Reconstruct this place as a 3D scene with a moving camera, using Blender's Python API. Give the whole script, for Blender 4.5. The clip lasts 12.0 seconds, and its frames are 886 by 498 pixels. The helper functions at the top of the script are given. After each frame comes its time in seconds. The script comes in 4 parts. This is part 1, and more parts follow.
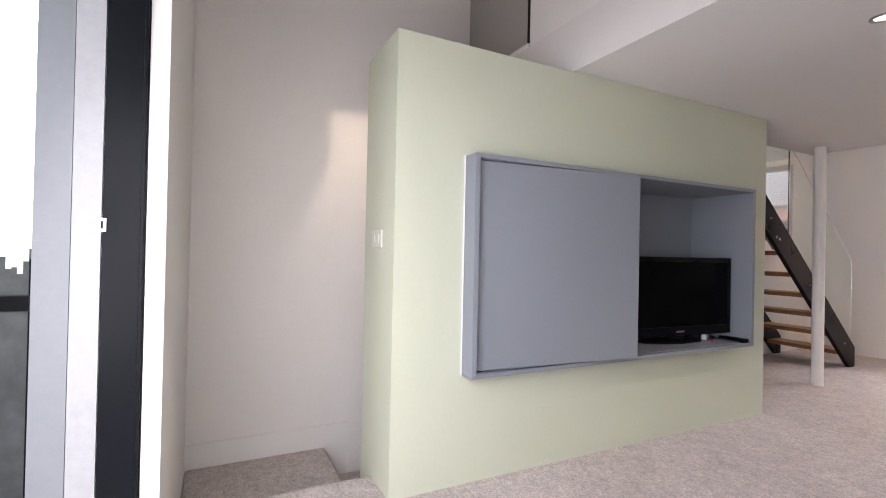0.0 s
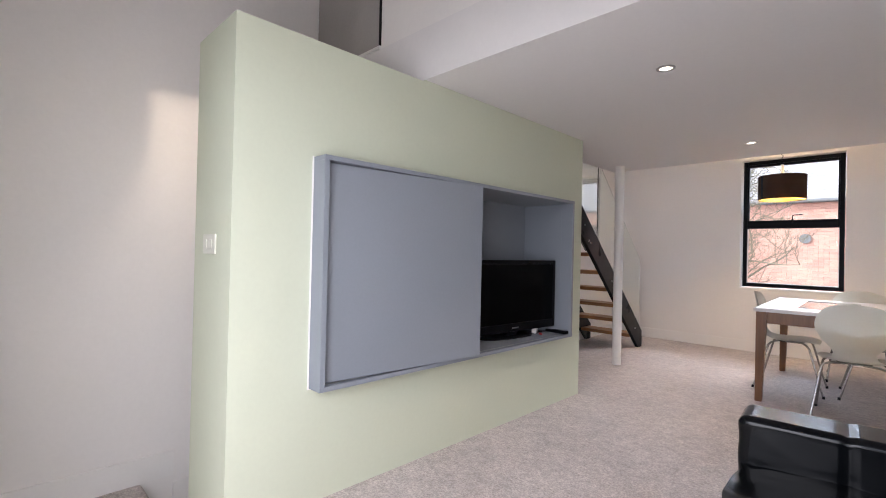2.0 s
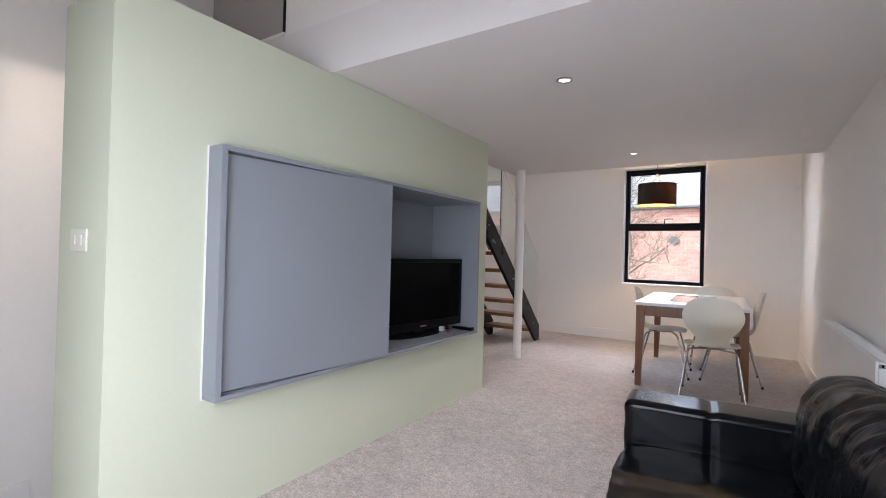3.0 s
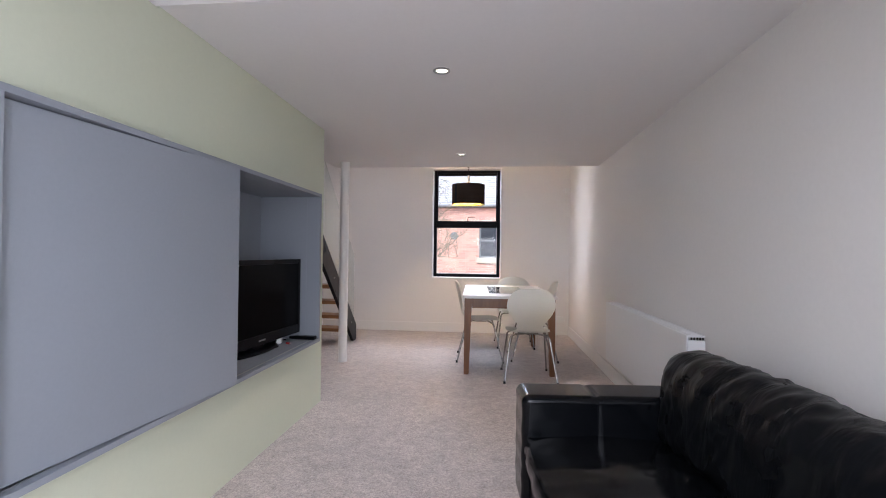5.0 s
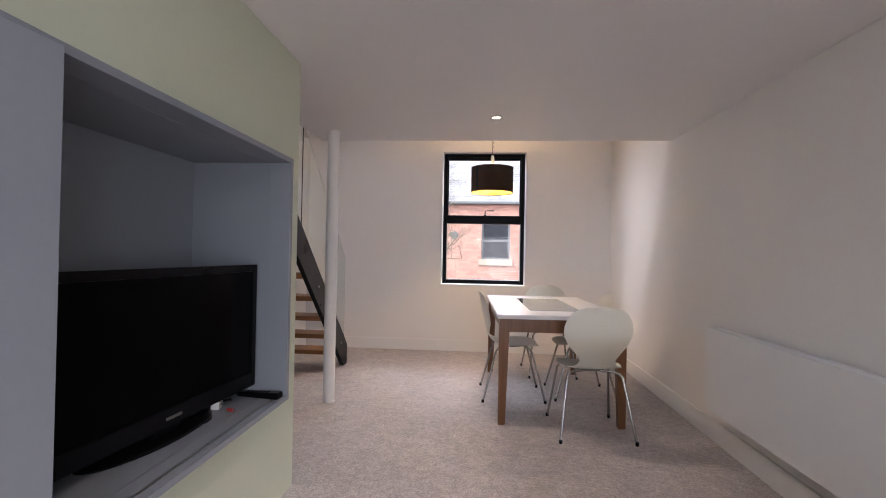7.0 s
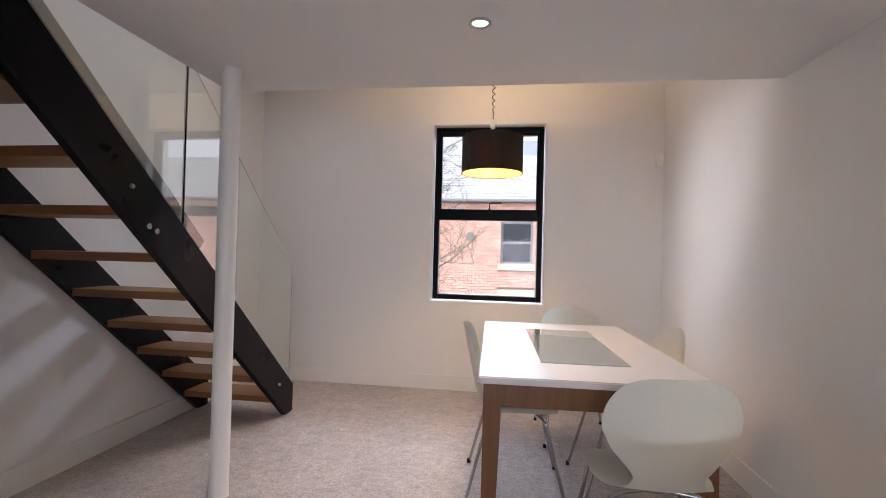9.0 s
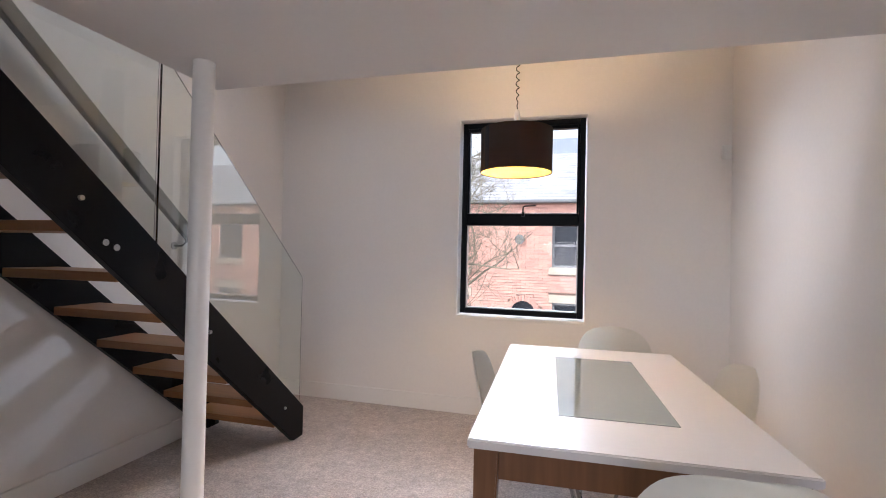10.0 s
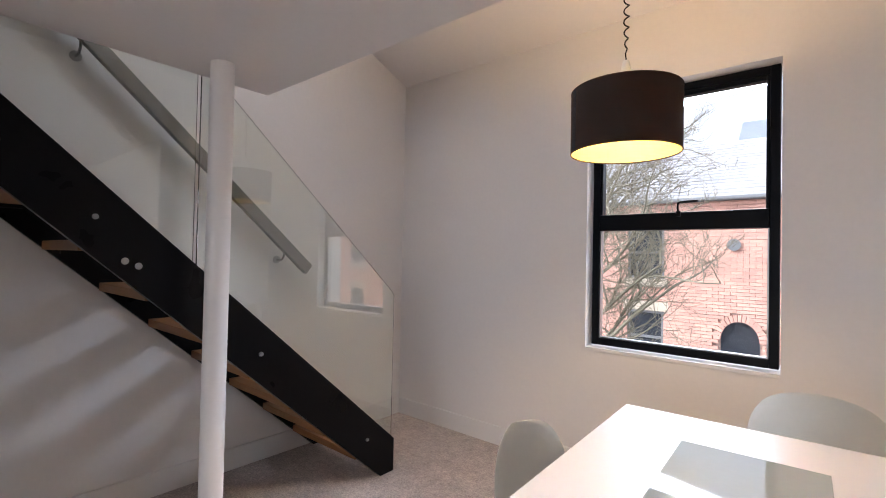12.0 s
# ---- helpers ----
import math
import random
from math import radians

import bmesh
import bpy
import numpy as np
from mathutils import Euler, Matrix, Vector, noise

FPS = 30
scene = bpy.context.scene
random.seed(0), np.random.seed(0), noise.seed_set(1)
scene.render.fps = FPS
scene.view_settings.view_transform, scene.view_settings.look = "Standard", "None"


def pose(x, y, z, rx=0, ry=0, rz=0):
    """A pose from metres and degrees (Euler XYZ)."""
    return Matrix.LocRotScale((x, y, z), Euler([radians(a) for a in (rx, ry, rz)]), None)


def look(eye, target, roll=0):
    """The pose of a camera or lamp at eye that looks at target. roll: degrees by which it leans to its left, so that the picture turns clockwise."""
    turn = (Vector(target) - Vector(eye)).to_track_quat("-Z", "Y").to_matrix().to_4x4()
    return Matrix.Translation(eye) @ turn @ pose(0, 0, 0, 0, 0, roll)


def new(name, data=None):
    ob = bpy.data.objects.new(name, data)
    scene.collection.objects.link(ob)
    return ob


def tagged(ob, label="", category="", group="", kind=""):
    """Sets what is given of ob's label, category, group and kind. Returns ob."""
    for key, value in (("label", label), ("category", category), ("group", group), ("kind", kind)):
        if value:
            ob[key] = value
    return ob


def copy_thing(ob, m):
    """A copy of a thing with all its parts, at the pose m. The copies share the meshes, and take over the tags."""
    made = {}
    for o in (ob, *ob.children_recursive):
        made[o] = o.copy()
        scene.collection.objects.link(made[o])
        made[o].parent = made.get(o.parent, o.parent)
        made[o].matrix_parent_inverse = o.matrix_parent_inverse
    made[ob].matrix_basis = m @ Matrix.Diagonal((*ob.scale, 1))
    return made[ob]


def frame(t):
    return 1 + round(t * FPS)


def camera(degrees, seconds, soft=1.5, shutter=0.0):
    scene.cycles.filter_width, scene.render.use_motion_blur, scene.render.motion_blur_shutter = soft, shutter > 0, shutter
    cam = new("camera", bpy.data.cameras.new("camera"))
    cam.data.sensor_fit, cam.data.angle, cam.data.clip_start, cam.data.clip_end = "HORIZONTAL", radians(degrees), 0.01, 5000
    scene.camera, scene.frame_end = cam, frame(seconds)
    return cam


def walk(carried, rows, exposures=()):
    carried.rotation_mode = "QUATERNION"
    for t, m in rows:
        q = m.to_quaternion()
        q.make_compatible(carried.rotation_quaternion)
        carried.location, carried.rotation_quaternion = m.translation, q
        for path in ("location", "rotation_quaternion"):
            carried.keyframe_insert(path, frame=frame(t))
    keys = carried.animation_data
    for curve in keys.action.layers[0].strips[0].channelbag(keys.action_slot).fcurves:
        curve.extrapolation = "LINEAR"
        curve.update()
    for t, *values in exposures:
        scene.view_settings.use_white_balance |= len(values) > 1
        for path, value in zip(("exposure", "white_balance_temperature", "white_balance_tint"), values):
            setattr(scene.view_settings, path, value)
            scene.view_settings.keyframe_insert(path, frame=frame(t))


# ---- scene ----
cam = camera(88.1, 12.0, soft=1.0)

PATH = [
    (0, (1.948, -3.605, 1.125), (0.158, -2.712, 1.14), 1.2),
    (0.5, (1.937, -3.592, 1.128), (0.215, -2.574, 1.139), 1.1),
    (1, (1.922, -3.59, 1.138), (0.278, -2.451, 1.152), 1.0),
    (1.5, (1.918, -3.585, 1.16), (0.362, -2.329, 1.175), 1.1),
    (2, (1.914, -3.589, 1.171), (0.504, -2.17, 1.186), 1.3),
    (2.5, (1.904, -3.588, 1.167), (0.63, -2.047, 1.187), 1.4),
    (3, (1.889, -3.592, 1.171), (0.798, -1.916, 1.19), 1.5),
    (3.5, (1.852, -3.596, 1.163), (0.963, -1.805, 1.185), 1.5),
    (3.7, (1.809, -3.597, 1.156), (1.039, -1.751, 1.182), 1.7),
    (5.3, (1.211, -3.459, 1.188), (1.143, -1.46, 1.207), 1.0),
    (5.5, (1.159, -3.363, 1.188), (1.156, -1.363, 1.213), 1.3),
    (6, (1.039, -3.062, 1.187), (1.001, -1.063, 1.21), 1.0),
    (6.5, (0.96, -2.703, 1.194), (0.808, -0.709, 1.213), 1.1),
    (7, (0.932, -2.277, 1.191), (0.773, -0.283, 1.21), 1.1),
    (7.2, (0.934, -2.119, 1.173), (0.81, -0.123, 1.196), 1.2),
    (8.8, (1.118, -0.936, 1.225), (0.869, 1.048, 1.253), 1.4),
    (9, (1.159, -0.847, 1.239), (0.883, 1.134, 1.263), 1.5),
    (9.5, (1.255, -0.621, 1.293), (0.889, 1.345, 1.314), 1.4),
    (10, (1.335, -0.4, 1.315), (0.818, 1.532, 1.338), 1.3),
    (10.5, (1.414, -0.181, 1.315), (0.743, 1.703, 1.342), 1.4),
    (11, (1.48, 0.033, 1.345), (0.657, 1.855, 1.368), 1.4),
    (11.5, (1.586, 0.247, 1.351), (0.541, 1.952, 1.384), 1.2),
    (12, (1.663, 0.449, 1.375), (0.379, 1.982, 1.409), 1.2),
]
walk(cam, [(t, look(eye, target, roll)) for t, eye, target, roll in PATH],
     [(0, 1.77, 6220, 19), (1.5, 1.78, 6170, 18), (3.5, 1.69, 5850, 15), (5.5, 1.65, 5860, 18), (7, 1.53, 6120, 19), (9, 1.58, 6030, 18), (12, 1.58, 5980, 17)])

# ---- world, sun and large lights ----
world = bpy.data.worlds.new("overcast_sky")
scene.world = world
world.use_nodes = True
wn = world.node_tree
sky = wn.nodes.new("ShaderNodeTexSky")
sky.sky_type = "NISHITA"
sky.sun_disc = False
sky.sun_elevation = radians(38)
sky.sun_rotation = radians(245)
sky.air_density, sky.dust_density, sky.ozone_density = 1.0, 4.0, 1.0
cloud = wn.nodes.new("ShaderNodeHueSaturation")
cloud.inputs["Saturation"].default_value = 0.3
wn.links.new(sky.outputs[0], cloud.inputs["Color"])
wn.links.new(cloud.outputs[0], wn.nodes["Background"].inputs[0])
wn.nodes["Background"].inputs[1].default_value = 0.15

sun = new("sun", bpy.data.lights.new("sun", "SUN"))
sun.data.energy, sun.data.angle, sun.data.color = 1.5, radians(20), (1.0, 0.96, 0.9)
sun.matrix_world = look((0, 0, 0), (math.sin(radians(245)) * -0.79, math.cos(radians(245)) * -0.79, -0.62))


def area_lamp(name, eye, target, width, height, power, color):
    lamp = new(name, bpy.data.lights.new(name, "AREA"))
    lamp.data.shape, lamp.data.size, lamp.data.size_y = "RECTANGLE", width, height
    lamp.data.energy, lamp.data.color = power, color
    lamp.matrix_world = look(eye, target)
    return lamp


# the sky's light through the balcony doors and the dining window
area_lamp("balcony_daylight", (1.75, -5.25, 2.75), (0.35, -2.7, 0.1), 2.8, 1.5, 17, (0.91, 0.94, 0.97))
area_lamp("doorway_daylight", (1.55, -3.93, 1.05), (0.69, -2.9, 0.1), 1.2, 1.5, 13.5, (0.95, 0.94, 0.93))
area_lamp("window_daylight", (2.6, 9.0, 4.9), (0.97, 3.4, 1.4), 8.0, 1.2, 310, (0.80, 0.89, 1.0))
area_lamp("window_daylight_west", (-3.6, 6.3, 2.9), (1.0, 3.4, 1.5), 3.0, 2.6, 40, (0.80, 0.89, 1.0))
# added fill through an unseen roof opening, brightens the stair corner and end wall
area_lamp("roof_hole_fill", (-0.1, 1.4, 3.95), (-0.2, 3.3, 1.3), 0.6, 0.6, 4.5, (0.90, 0.95, 1.0))


# ---- materials ----
def material(name, color, rough=0.6, metal=0.0, vary=0.06, scale=3.0, fine=60.0, bump=0.1, bump_scale=None, spec=None, coat=0.0, sheen=0.0):
    """A surface with two scales of variation in tone and a fine relief."""
    m = bpy.data.materials.new(name)
    m.use_nodes = True
    nt = m.node_tree
    p = nt.nodes["Principled BSDF"]
    p.inputs["Roughness"].default_value, p.inputs["Metallic"].default_value = rough, metal
    if spec is not None:
        p.inputs["Specular IOR Level"].default_value = spec
    p.inputs["Coat Weight"].default_value = coat
    p.inputs["Sheen Weight"].default_value = sheen
    tc = nt.nodes.new("ShaderNodeTexCoord")
    big, small = nt.nodes.new("ShaderNodeTexNoise"), nt.nodes.new("ShaderNodeTexNoise")
    big.inputs["Scale"].default_value, big.inputs["Detail"].default_value = scale, 4
    small.inputs["Scale"].default_value, small.inputs["Detail"].default_value = fine, 3
    for n in (big, small):
        nt.links.new(tc.outputs["Object"], n.inputs["Vector"])
    add = nt.nodes.new("ShaderNodeMath")
    add.operation = "ADD"
    nt.links.new(big.outputs["Fac"], add.inputs[0])
    nt.links.new(small.outputs["Fac"], add.inputs[1])
    ramp = nt.nodes.new("ShaderNodeMapRange")
    ramp.inputs["From Min"].default_value, ramp.inputs["From Max"].default_value = 0.6, 1.4
    ramp.inputs["To Min"].default_value, ramp.inputs["To Max"].default_value = 1 - vary, 1 + vary
    nt.links.new(add.outputs[0], ramp.inputs["Value"])
    mul = nt.nodes.new("ShaderNodeVectorMath")
    mul.operation = "SCALE"
    mul.inputs[0].default_value = color[:3]
    nt.links.new(ramp.outputs[0], mul.inputs["Scale"])
    nt.links.new(mul.outputs[0], p.inputs["Base Color"])
    rr = nt.nodes.new("ShaderNodeMapRange")
    rr.inputs["From Min"].default_value, rr.inputs["From Max"].default_value = 0.3, 0.7
    rr.inputs["To Min"].default_value, rr.inputs["To Max"].default_value = rough * 0.88, min(1.0, rough * 1.12)
    nt.links.new(big.outputs["Fac"], rr.inputs["Value"])
    nt.links.new(rr.outputs[0], p.inputs["Roughness"])
    if bump:
        bn = nt.nodes.new("ShaderNodeTexNoise")
        bn.inputs["Scale"].default_value, bn.inputs["Detail"].default_value = bump_scale or fine, 4
        nt.links.new(tc.outputs["Object"], bn.inputs["Vector"])
        b = nt.nodes.new("ShaderNodeBump")
        b.inputs["Strength"].default_value, b.inputs["Distance"].default_value = bump, 0.01
        nt.links.new(bn.outputs["Fac"], b.inputs["Height"])
        nt.links.new(b.outputs[0], p.inputs["Normal"])
    return m


def carpet_material():
    """Short loop pile: speckled wool tones with a strong fine relief and faint traffic marks."""
    m = material("carpet", (0.45, 0.395, 0.368), 0.97, vary=0.2, scale=1.7, fine=9.0, bump=0.0, sheen=0.15)
    nt = m.node_tree
    p = nt.nodes["Principled BSDF"]
    tc = nt.nodes["Texture Coordinate"]
    speck = nt.nodes.new("ShaderNodeTexNoise")
    speck.inputs["Scale"].default_value, speck.inputs["Detail"].default_value, speck.inputs["Roughness"].default_value = 84, 5, 0.8
    nt.links.new(tc.outputs["Object"], speck.inputs["Vector"])
    mr = nt.nodes.new("ShaderNodeMapRange")
    mr.inputs["From Min"].default_value, mr.inputs["From Max"].default_value = 0.3, 0.7
    mr.inputs["To Min"].default_value, mr.inputs["To Max"].default_value = 0.5, 1.5
    nt.links.new(speck.outputs["Fac"], mr.inputs["Value"])
    sc = nt.nodes.new("ShaderNodeVectorMath")
    sc.operation = "SCALE"
    old = p.inputs["Base Color"].links[0].from_socket
    nt.links.new(old, sc.inputs[0])
    clump = nt.nodes.new("ShaderNodeTexNoise")
    clump.inputs["Scale"].default_value, clump.inputs["Detail"].default_value, clump.inputs["Roughness"].default_value = 26, 4, 0.75
    nt.links.new(tc.outputs["Object"], clump.inputs["Vector"])
    cr = nt.nodes.new("ShaderNodeMapRange")
    cr.inputs["From Min"].default_value, cr.inputs["From Max"].default_value = 0.3, 0.7
    cr.inputs["To Min"].default_value, cr.inputs["To Max"].default_value = 0.76, 1.24
    nt.links.new(clump.outputs["Fac"], cr.inputs["Value"])
    both = nt.nodes.new("ShaderNodeMath")
    both.operation = "MULTIPLY"
    nt.links.new(mr.outputs[0], both.inputs[0])
    nt.links.new(cr.outputs[0], both.inputs[1])
    nt.links.new(both.outputs[0], sc.inputs["Scale"])
    nt.links.new(sc.outputs[0], p.inputs["Base Color"])
    b = nt.nodes.new("ShaderNodeBump")
    b.inputs["Strength"].default_value, b.inputs["Distance"].default_value = 0.5, 0.005
    nt.links.new(speck.outputs["Fac"], b.inputs["Height"])
    nt.links.new(b.outputs[0], p.inputs["Normal"])
    return m


def wood_material(name, color, along, rough=0.45):
    """Grain stretched along one axis, a dark and a light tone."""
    m = bpy.data.materials.new(name)
    m.use_nodes = True
    nt = m.node_tree
    p = nt.nodes["Principled BSDF"]
    p.inputs["Roughness"].default_value = rough
    tc, mp = nt.nodes.new("ShaderNodeTexCoord"), nt.nodes.new("ShaderNodeMapping")
    stretch = [38.0, 38.0, 38.0]
    stretch[along] = 2.2
    mp.inputs["Scale"].default_value = stretch
    nt.links.new(tc.outputs["Object"], mp.inputs["Vector"])
    n1, n2 = nt.nodes.new("ShaderNodeTexNoise"), nt.nodes.new("ShaderNodeTexNoise")
    n1.inputs["Scale"].default_value, n1.inputs["Detail"].default_value, n1.inputs["Distortion"].default_value = 1.0, 6, 0.6
    n2.inputs["Scale"].default_value = 3.0
    nt.links.new(mp.outputs[0], n1.inputs["Vector"])
    nt.links.new(tc.outputs["Object"], n2.inputs["Vector"])
    mix = nt.nodes.new("ShaderNodeMix")
    mix.data_type = "RGBA"
    mix.inputs["A"].default_value = (*[c * 0.55 for c in color], 1)
    mix.inputs["B"].default_value = (*[min(1, c * 1.4) for c in color], 1)
    av = nt.nodes.new("ShaderNodeMath")
    av.operation = "MULTIPLY_ADD"
    av.inputs[1].default_value, av.inputs[2].default_value = 0.35, -0.12
    nt.links.new(n2.outputs["Fac"], av.inputs[0])
    ad = nt.nodes.new("ShaderNodeMath")
    nt.links.new(n1.outputs["Fac"], ad.inputs[0])
    nt.links.new(av.outputs[0], ad.inputs[1])
    nt.links.new(ad.outputs[0], mix.inputs["Factor"])
    nt.links.new(mix.outputs["Result"], p.inputs["Base Color"])
    b = nt.nodes.new("ShaderNodeBump")
    b.inputs["Strength"].default_value, b.inputs["Distance"].default_value = 0.08, 0.002
    nt.links.new(n1.outputs["Fac"], b.inputs["Height"])
    nt.links.new(b.outputs[0], p.inputs["Normal"])
    return m


def glass_material(name, tint=(0.96, 0.99, 0.975), rough=0.0):
    m = bpy.data.materials.new(name)
    m.use_nodes = True
    p = m.node_tree.nodes["Principled BSDF"]
    p.inputs["Base Color"].default_value = (*tint, 1)
    p.inputs["Transmission Weight"].default_value, p.inputs["Roughness"].default_value, p.inputs["IOR"].default_value = 1.0, rough, 1.5
    return m


def glow_material(name, color, strength):
    m = bpy.data.materials.new(name)
    m.use_nodes = True
    p = m.node_tree.nodes["Principled BSDF"]
    p.inputs["Base Color"].default_value = (0.9, 0.9, 0.9, 1)
    p.inputs["Emission Color"].default_value = (*color, 1)
    p.inputs["Emission Strength"].default_value = strength
    return m


def island_material(name, color, spread, rough=0.85, fine=40.0):
    """Pieces joined in one mesh, each with its own tone."""
    m = material(name, color, rough, vary=0.14, scale=1.2, fine=fine, bump=0.35)
    nt = m.node_tree
    p = nt.nodes["Principled BSDF"]
    geo, hsv = nt.nodes.new("ShaderNodeNewGeometry"), nt.nodes.new("ShaderNodeHueSaturation")
    mr = nt.nodes.new("ShaderNodeMapRange")
    mr.inputs["To Min"].default_value, mr.inputs["To Max"].default_value = 1 - spread, 1 + spread
    nt.links.new(geo.outputs["Random Per Island"], mr.inputs["Value"])
    nt.links.new(mr.outputs[0], hsv.inputs["Value"])
    old = p.inputs["Base Color"].links[0].from_socket
    nt.links.new(old, hsv.inputs["Color"])
    nt.links.new(hsv.outputs[0], p.inputs["Base Color"])
    return m


PAINT = material("white_wall_paint", (0.80, 0.772, 0.745), 0.75, vary=0.022, scale=1.3, fine=45, bump=0.05, bump_scale=160)
CEILING = material("white_ceiling_paint", (0.75, 0.725, 0.712), 0.8, vary=0.02, scale=0.9, fine=40, bump=0.04, bump_scale=150)
TRIM = material("white_gloss_trim", (0.80, 0.78, 0.755), 0.35, vary=0.02, scale=2, fine=60, bump=0.03)
GREEN = material("sage_green_paint", (0.57, 0.60, 0.465), 0.62, vary=0.022, scale=1.1, fine=45, bump=0.05, bump_scale=150)
GREY = material("blue_grey_lacquer", (0.235, 0.254, 0.284), 0.5, vary=0.03, scale=1.5, fine=80, bump=0.025, bump_scale=220)
BLACK_METAL = material("black_powder_coat", (0.004, 0.004, 0.0045), 0.3, spec=0.13, vary=0.12, scale=4, fine=90, bump=0.03)
FRAME_BLACK = material("dark_grey_window_metal", (0.004, 0.005, 0.007), 0.4, spec=0.1, vary=0.12, scale=4, fine=90, bump=0.03)
CHROME = material("chrome", (0.42, 0.42, 0.42), 0.2, 1.0, vary=0.03, bump=0.0)
RAIL_STEEL = material("dull_rail_steel", (0.20, 0.20, 0.19), 0.42, 1.0, vary=0.08, scale=6, fine=200, bump=0.02)
STEEL = material("brushed_steel", (0.42, 0.42, 0.41), 0.36, 1.0, vary=0.06, scale=6, fine=200, bump=0.02)
CARPET = carpet_material()
OAK = wood_material("oak_tread", (0.26, 0.118, 0.043), 0, 0.42)
WALNUT = wood_material("walnut_stain", (0.165, 0.070, 0.027), 2, 0.35)
LACQUER = material("white_table_lacquer", (0.71, 0.685, 0.685), 0.3, spec=0.35, vary=0.015, scale=2, fine=50, bump=0.02)
SHELL = material("white_moulded_shell", (0.80, 0.79, 0.735), 0.32, vary=0.02, scale=3, fine=60, bump=0.02)
LEATHER = material("black_leather", (0.003, 0.0035, 0.0045), 0.15, spec=0.2, vary=0.2, scale=5, fine=120, bump=0.006, bump_scale=230)


def creased_leather():
    """Soft leather pulled into fine slanting folds."""
    m = material("creased_black_leather", (0.0035, 0.004, 0.005), 0.28, spec=0.15, vary=0.2, scale=5, fine=120, bump=0.0)
    nt = m.node_tree
    tc, mp = nt.nodes["Texture Coordinate"], nt.nodes.new("ShaderNodeMapping")
    mp.inputs["Rotation"].default_value = (radians(35), 0, radians(12))
    mp.inputs["Scale"].default_value = (5.0, 11.0, 3.0)
    nt.links.new(tc.outputs["Object"], mp.inputs["Vector"])
    fold = nt.nodes.new("ShaderNodeTexNoise")
    fold.inputs["Scale"].default_value, fold.inputs["Detail"].default_value, fold.inputs["Distortion"].default_value = 0.8, 3, 0.7
    nt.links.new(mp.outputs[0], fold.inputs["Vector"])
    b = nt.nodes.new("ShaderNodeBump")
    b.inputs["Strength"].default_value, b.inputs["Distance"].default_value = 0.55, 0.024
    nt.links.new(fold.outputs["Fac"], b.inputs["Height"])
    nt.links.new(b.outputs[0], nt.nodes["Principled BSDF"].inputs["Normal"])
    return m


CREASED_LEATHER = creased_leather()
PLASTIC_BLACK = material("black_plastic", (0.003, 0.003, 0.004), 0.3, spec=0.12, vary=0.1, bump=0.03)
SCREEN = material("tv_screen", (0.0012, 0.0012, 0.0015), 0.22, spec=0.045, vary=0.08, bump=0.0)
PLASTIC_CREAM = material("cream_plastic", (0.66, 0.655, 0.56), 0.4, vary=0.015, bump=0.0)
PLASTIC_WHITE = material("white_plastic", (0.80, 0.79, 0.76), 0.35, vary=0.015, bump=0.0)
RADIATOR = material("white_enamel", (0.78, 0.775, 0.77), 0.35, vary=0.015, scale=2, bump=0.015)
SHADE_OUT = material("brown_fabric", (0.016, 0.009, 0.006), 0.85, vary=0.25, scale=8, fine=150, bump=0.3, bump_scale=320)
SHADE_FOLD = material("brown_fabric_fold", (0.012, 0.007, 0.005), 0.85, vary=0.25, scale=8, fine=150, bump=0.3, bump_scale=320)
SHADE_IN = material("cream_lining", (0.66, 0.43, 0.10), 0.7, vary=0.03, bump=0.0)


def lets_light_through(m, color, share):
    """Cloth that lets part of the light pass."""
    nt = m.node_tree
    tr, mix, out = nt.nodes.new("ShaderNodeBsdfTranslucent"), nt.nodes.new("ShaderNodeMixShader"), nt.nodes["Material Output"]
    tr.inputs["Color"].default_value = (*color, 1)
    mix.inputs["Fac"].default_value = share
    nt.links.new(nt.nodes["Principled BSDF"].outputs[0], mix.inputs[1])
    nt.links.new(tr.outputs[0], mix.inputs[2])
    nt.links.new(mix.outputs[0], out.inputs["Surface"])


lets_light_through(SHADE_OUT, (0.24, 0.11, 0.035), 0.26)
lets_light_through(SHADE_IN, (0.7, 0.45, 0.2), 0.3)
GLASS = glass_material("clear_glass")
GLASS.node_tree.nodes["Principled BSDF"].inputs["IOR"].default_value = 1.25
GREEN_GLASS = glass_material("balustrade_glass", (0.93, 0.985, 0.95))
GREEN_GLASS.node_tree.nodes["Principled BSDF"].inputs["IOR"].default_value = 1.85
SCREEN_GREY = material("warm_grey_satin", (0.36, 0.34, 0.32), 0.3, vary=0.06, scale=1.5, bump=0.0)
FROST = material("grey_table_glass", (0.34, 0.38, 0.385), 0.03, vary=0.02, bump=0.0, coat=0.45)
BULB = glow_material("warm_bulb", (1.0, 0.70, 0.30), 5)
SPOT_GLOW = glow_material("downlight_glow", (1.0, 0.86, 0.66), 3)
BRICK = island_material("red_brick", (0.64, 0.36, 0.29), 0.13)
MORTAR = material("mortar", (0.57, 0.42, 0.36), 0.9, vary=0.12, scale=6, fine=50, bump=0.3)
SLATE = island_material("roof_slate", (0.34, 0.35, 0.38), 0.14, 0.6)
REAR_SLATE = material("blue_slate", (0.20, 0.23, 0.29), 0.55, vary=0.2, scale=4, fine=20, bump=0.4)
STONE = material("sandstone", (0.52, 0.45, 0.36), 0.85, vary=0.12, scale=3, fine=40, bump=0.3)
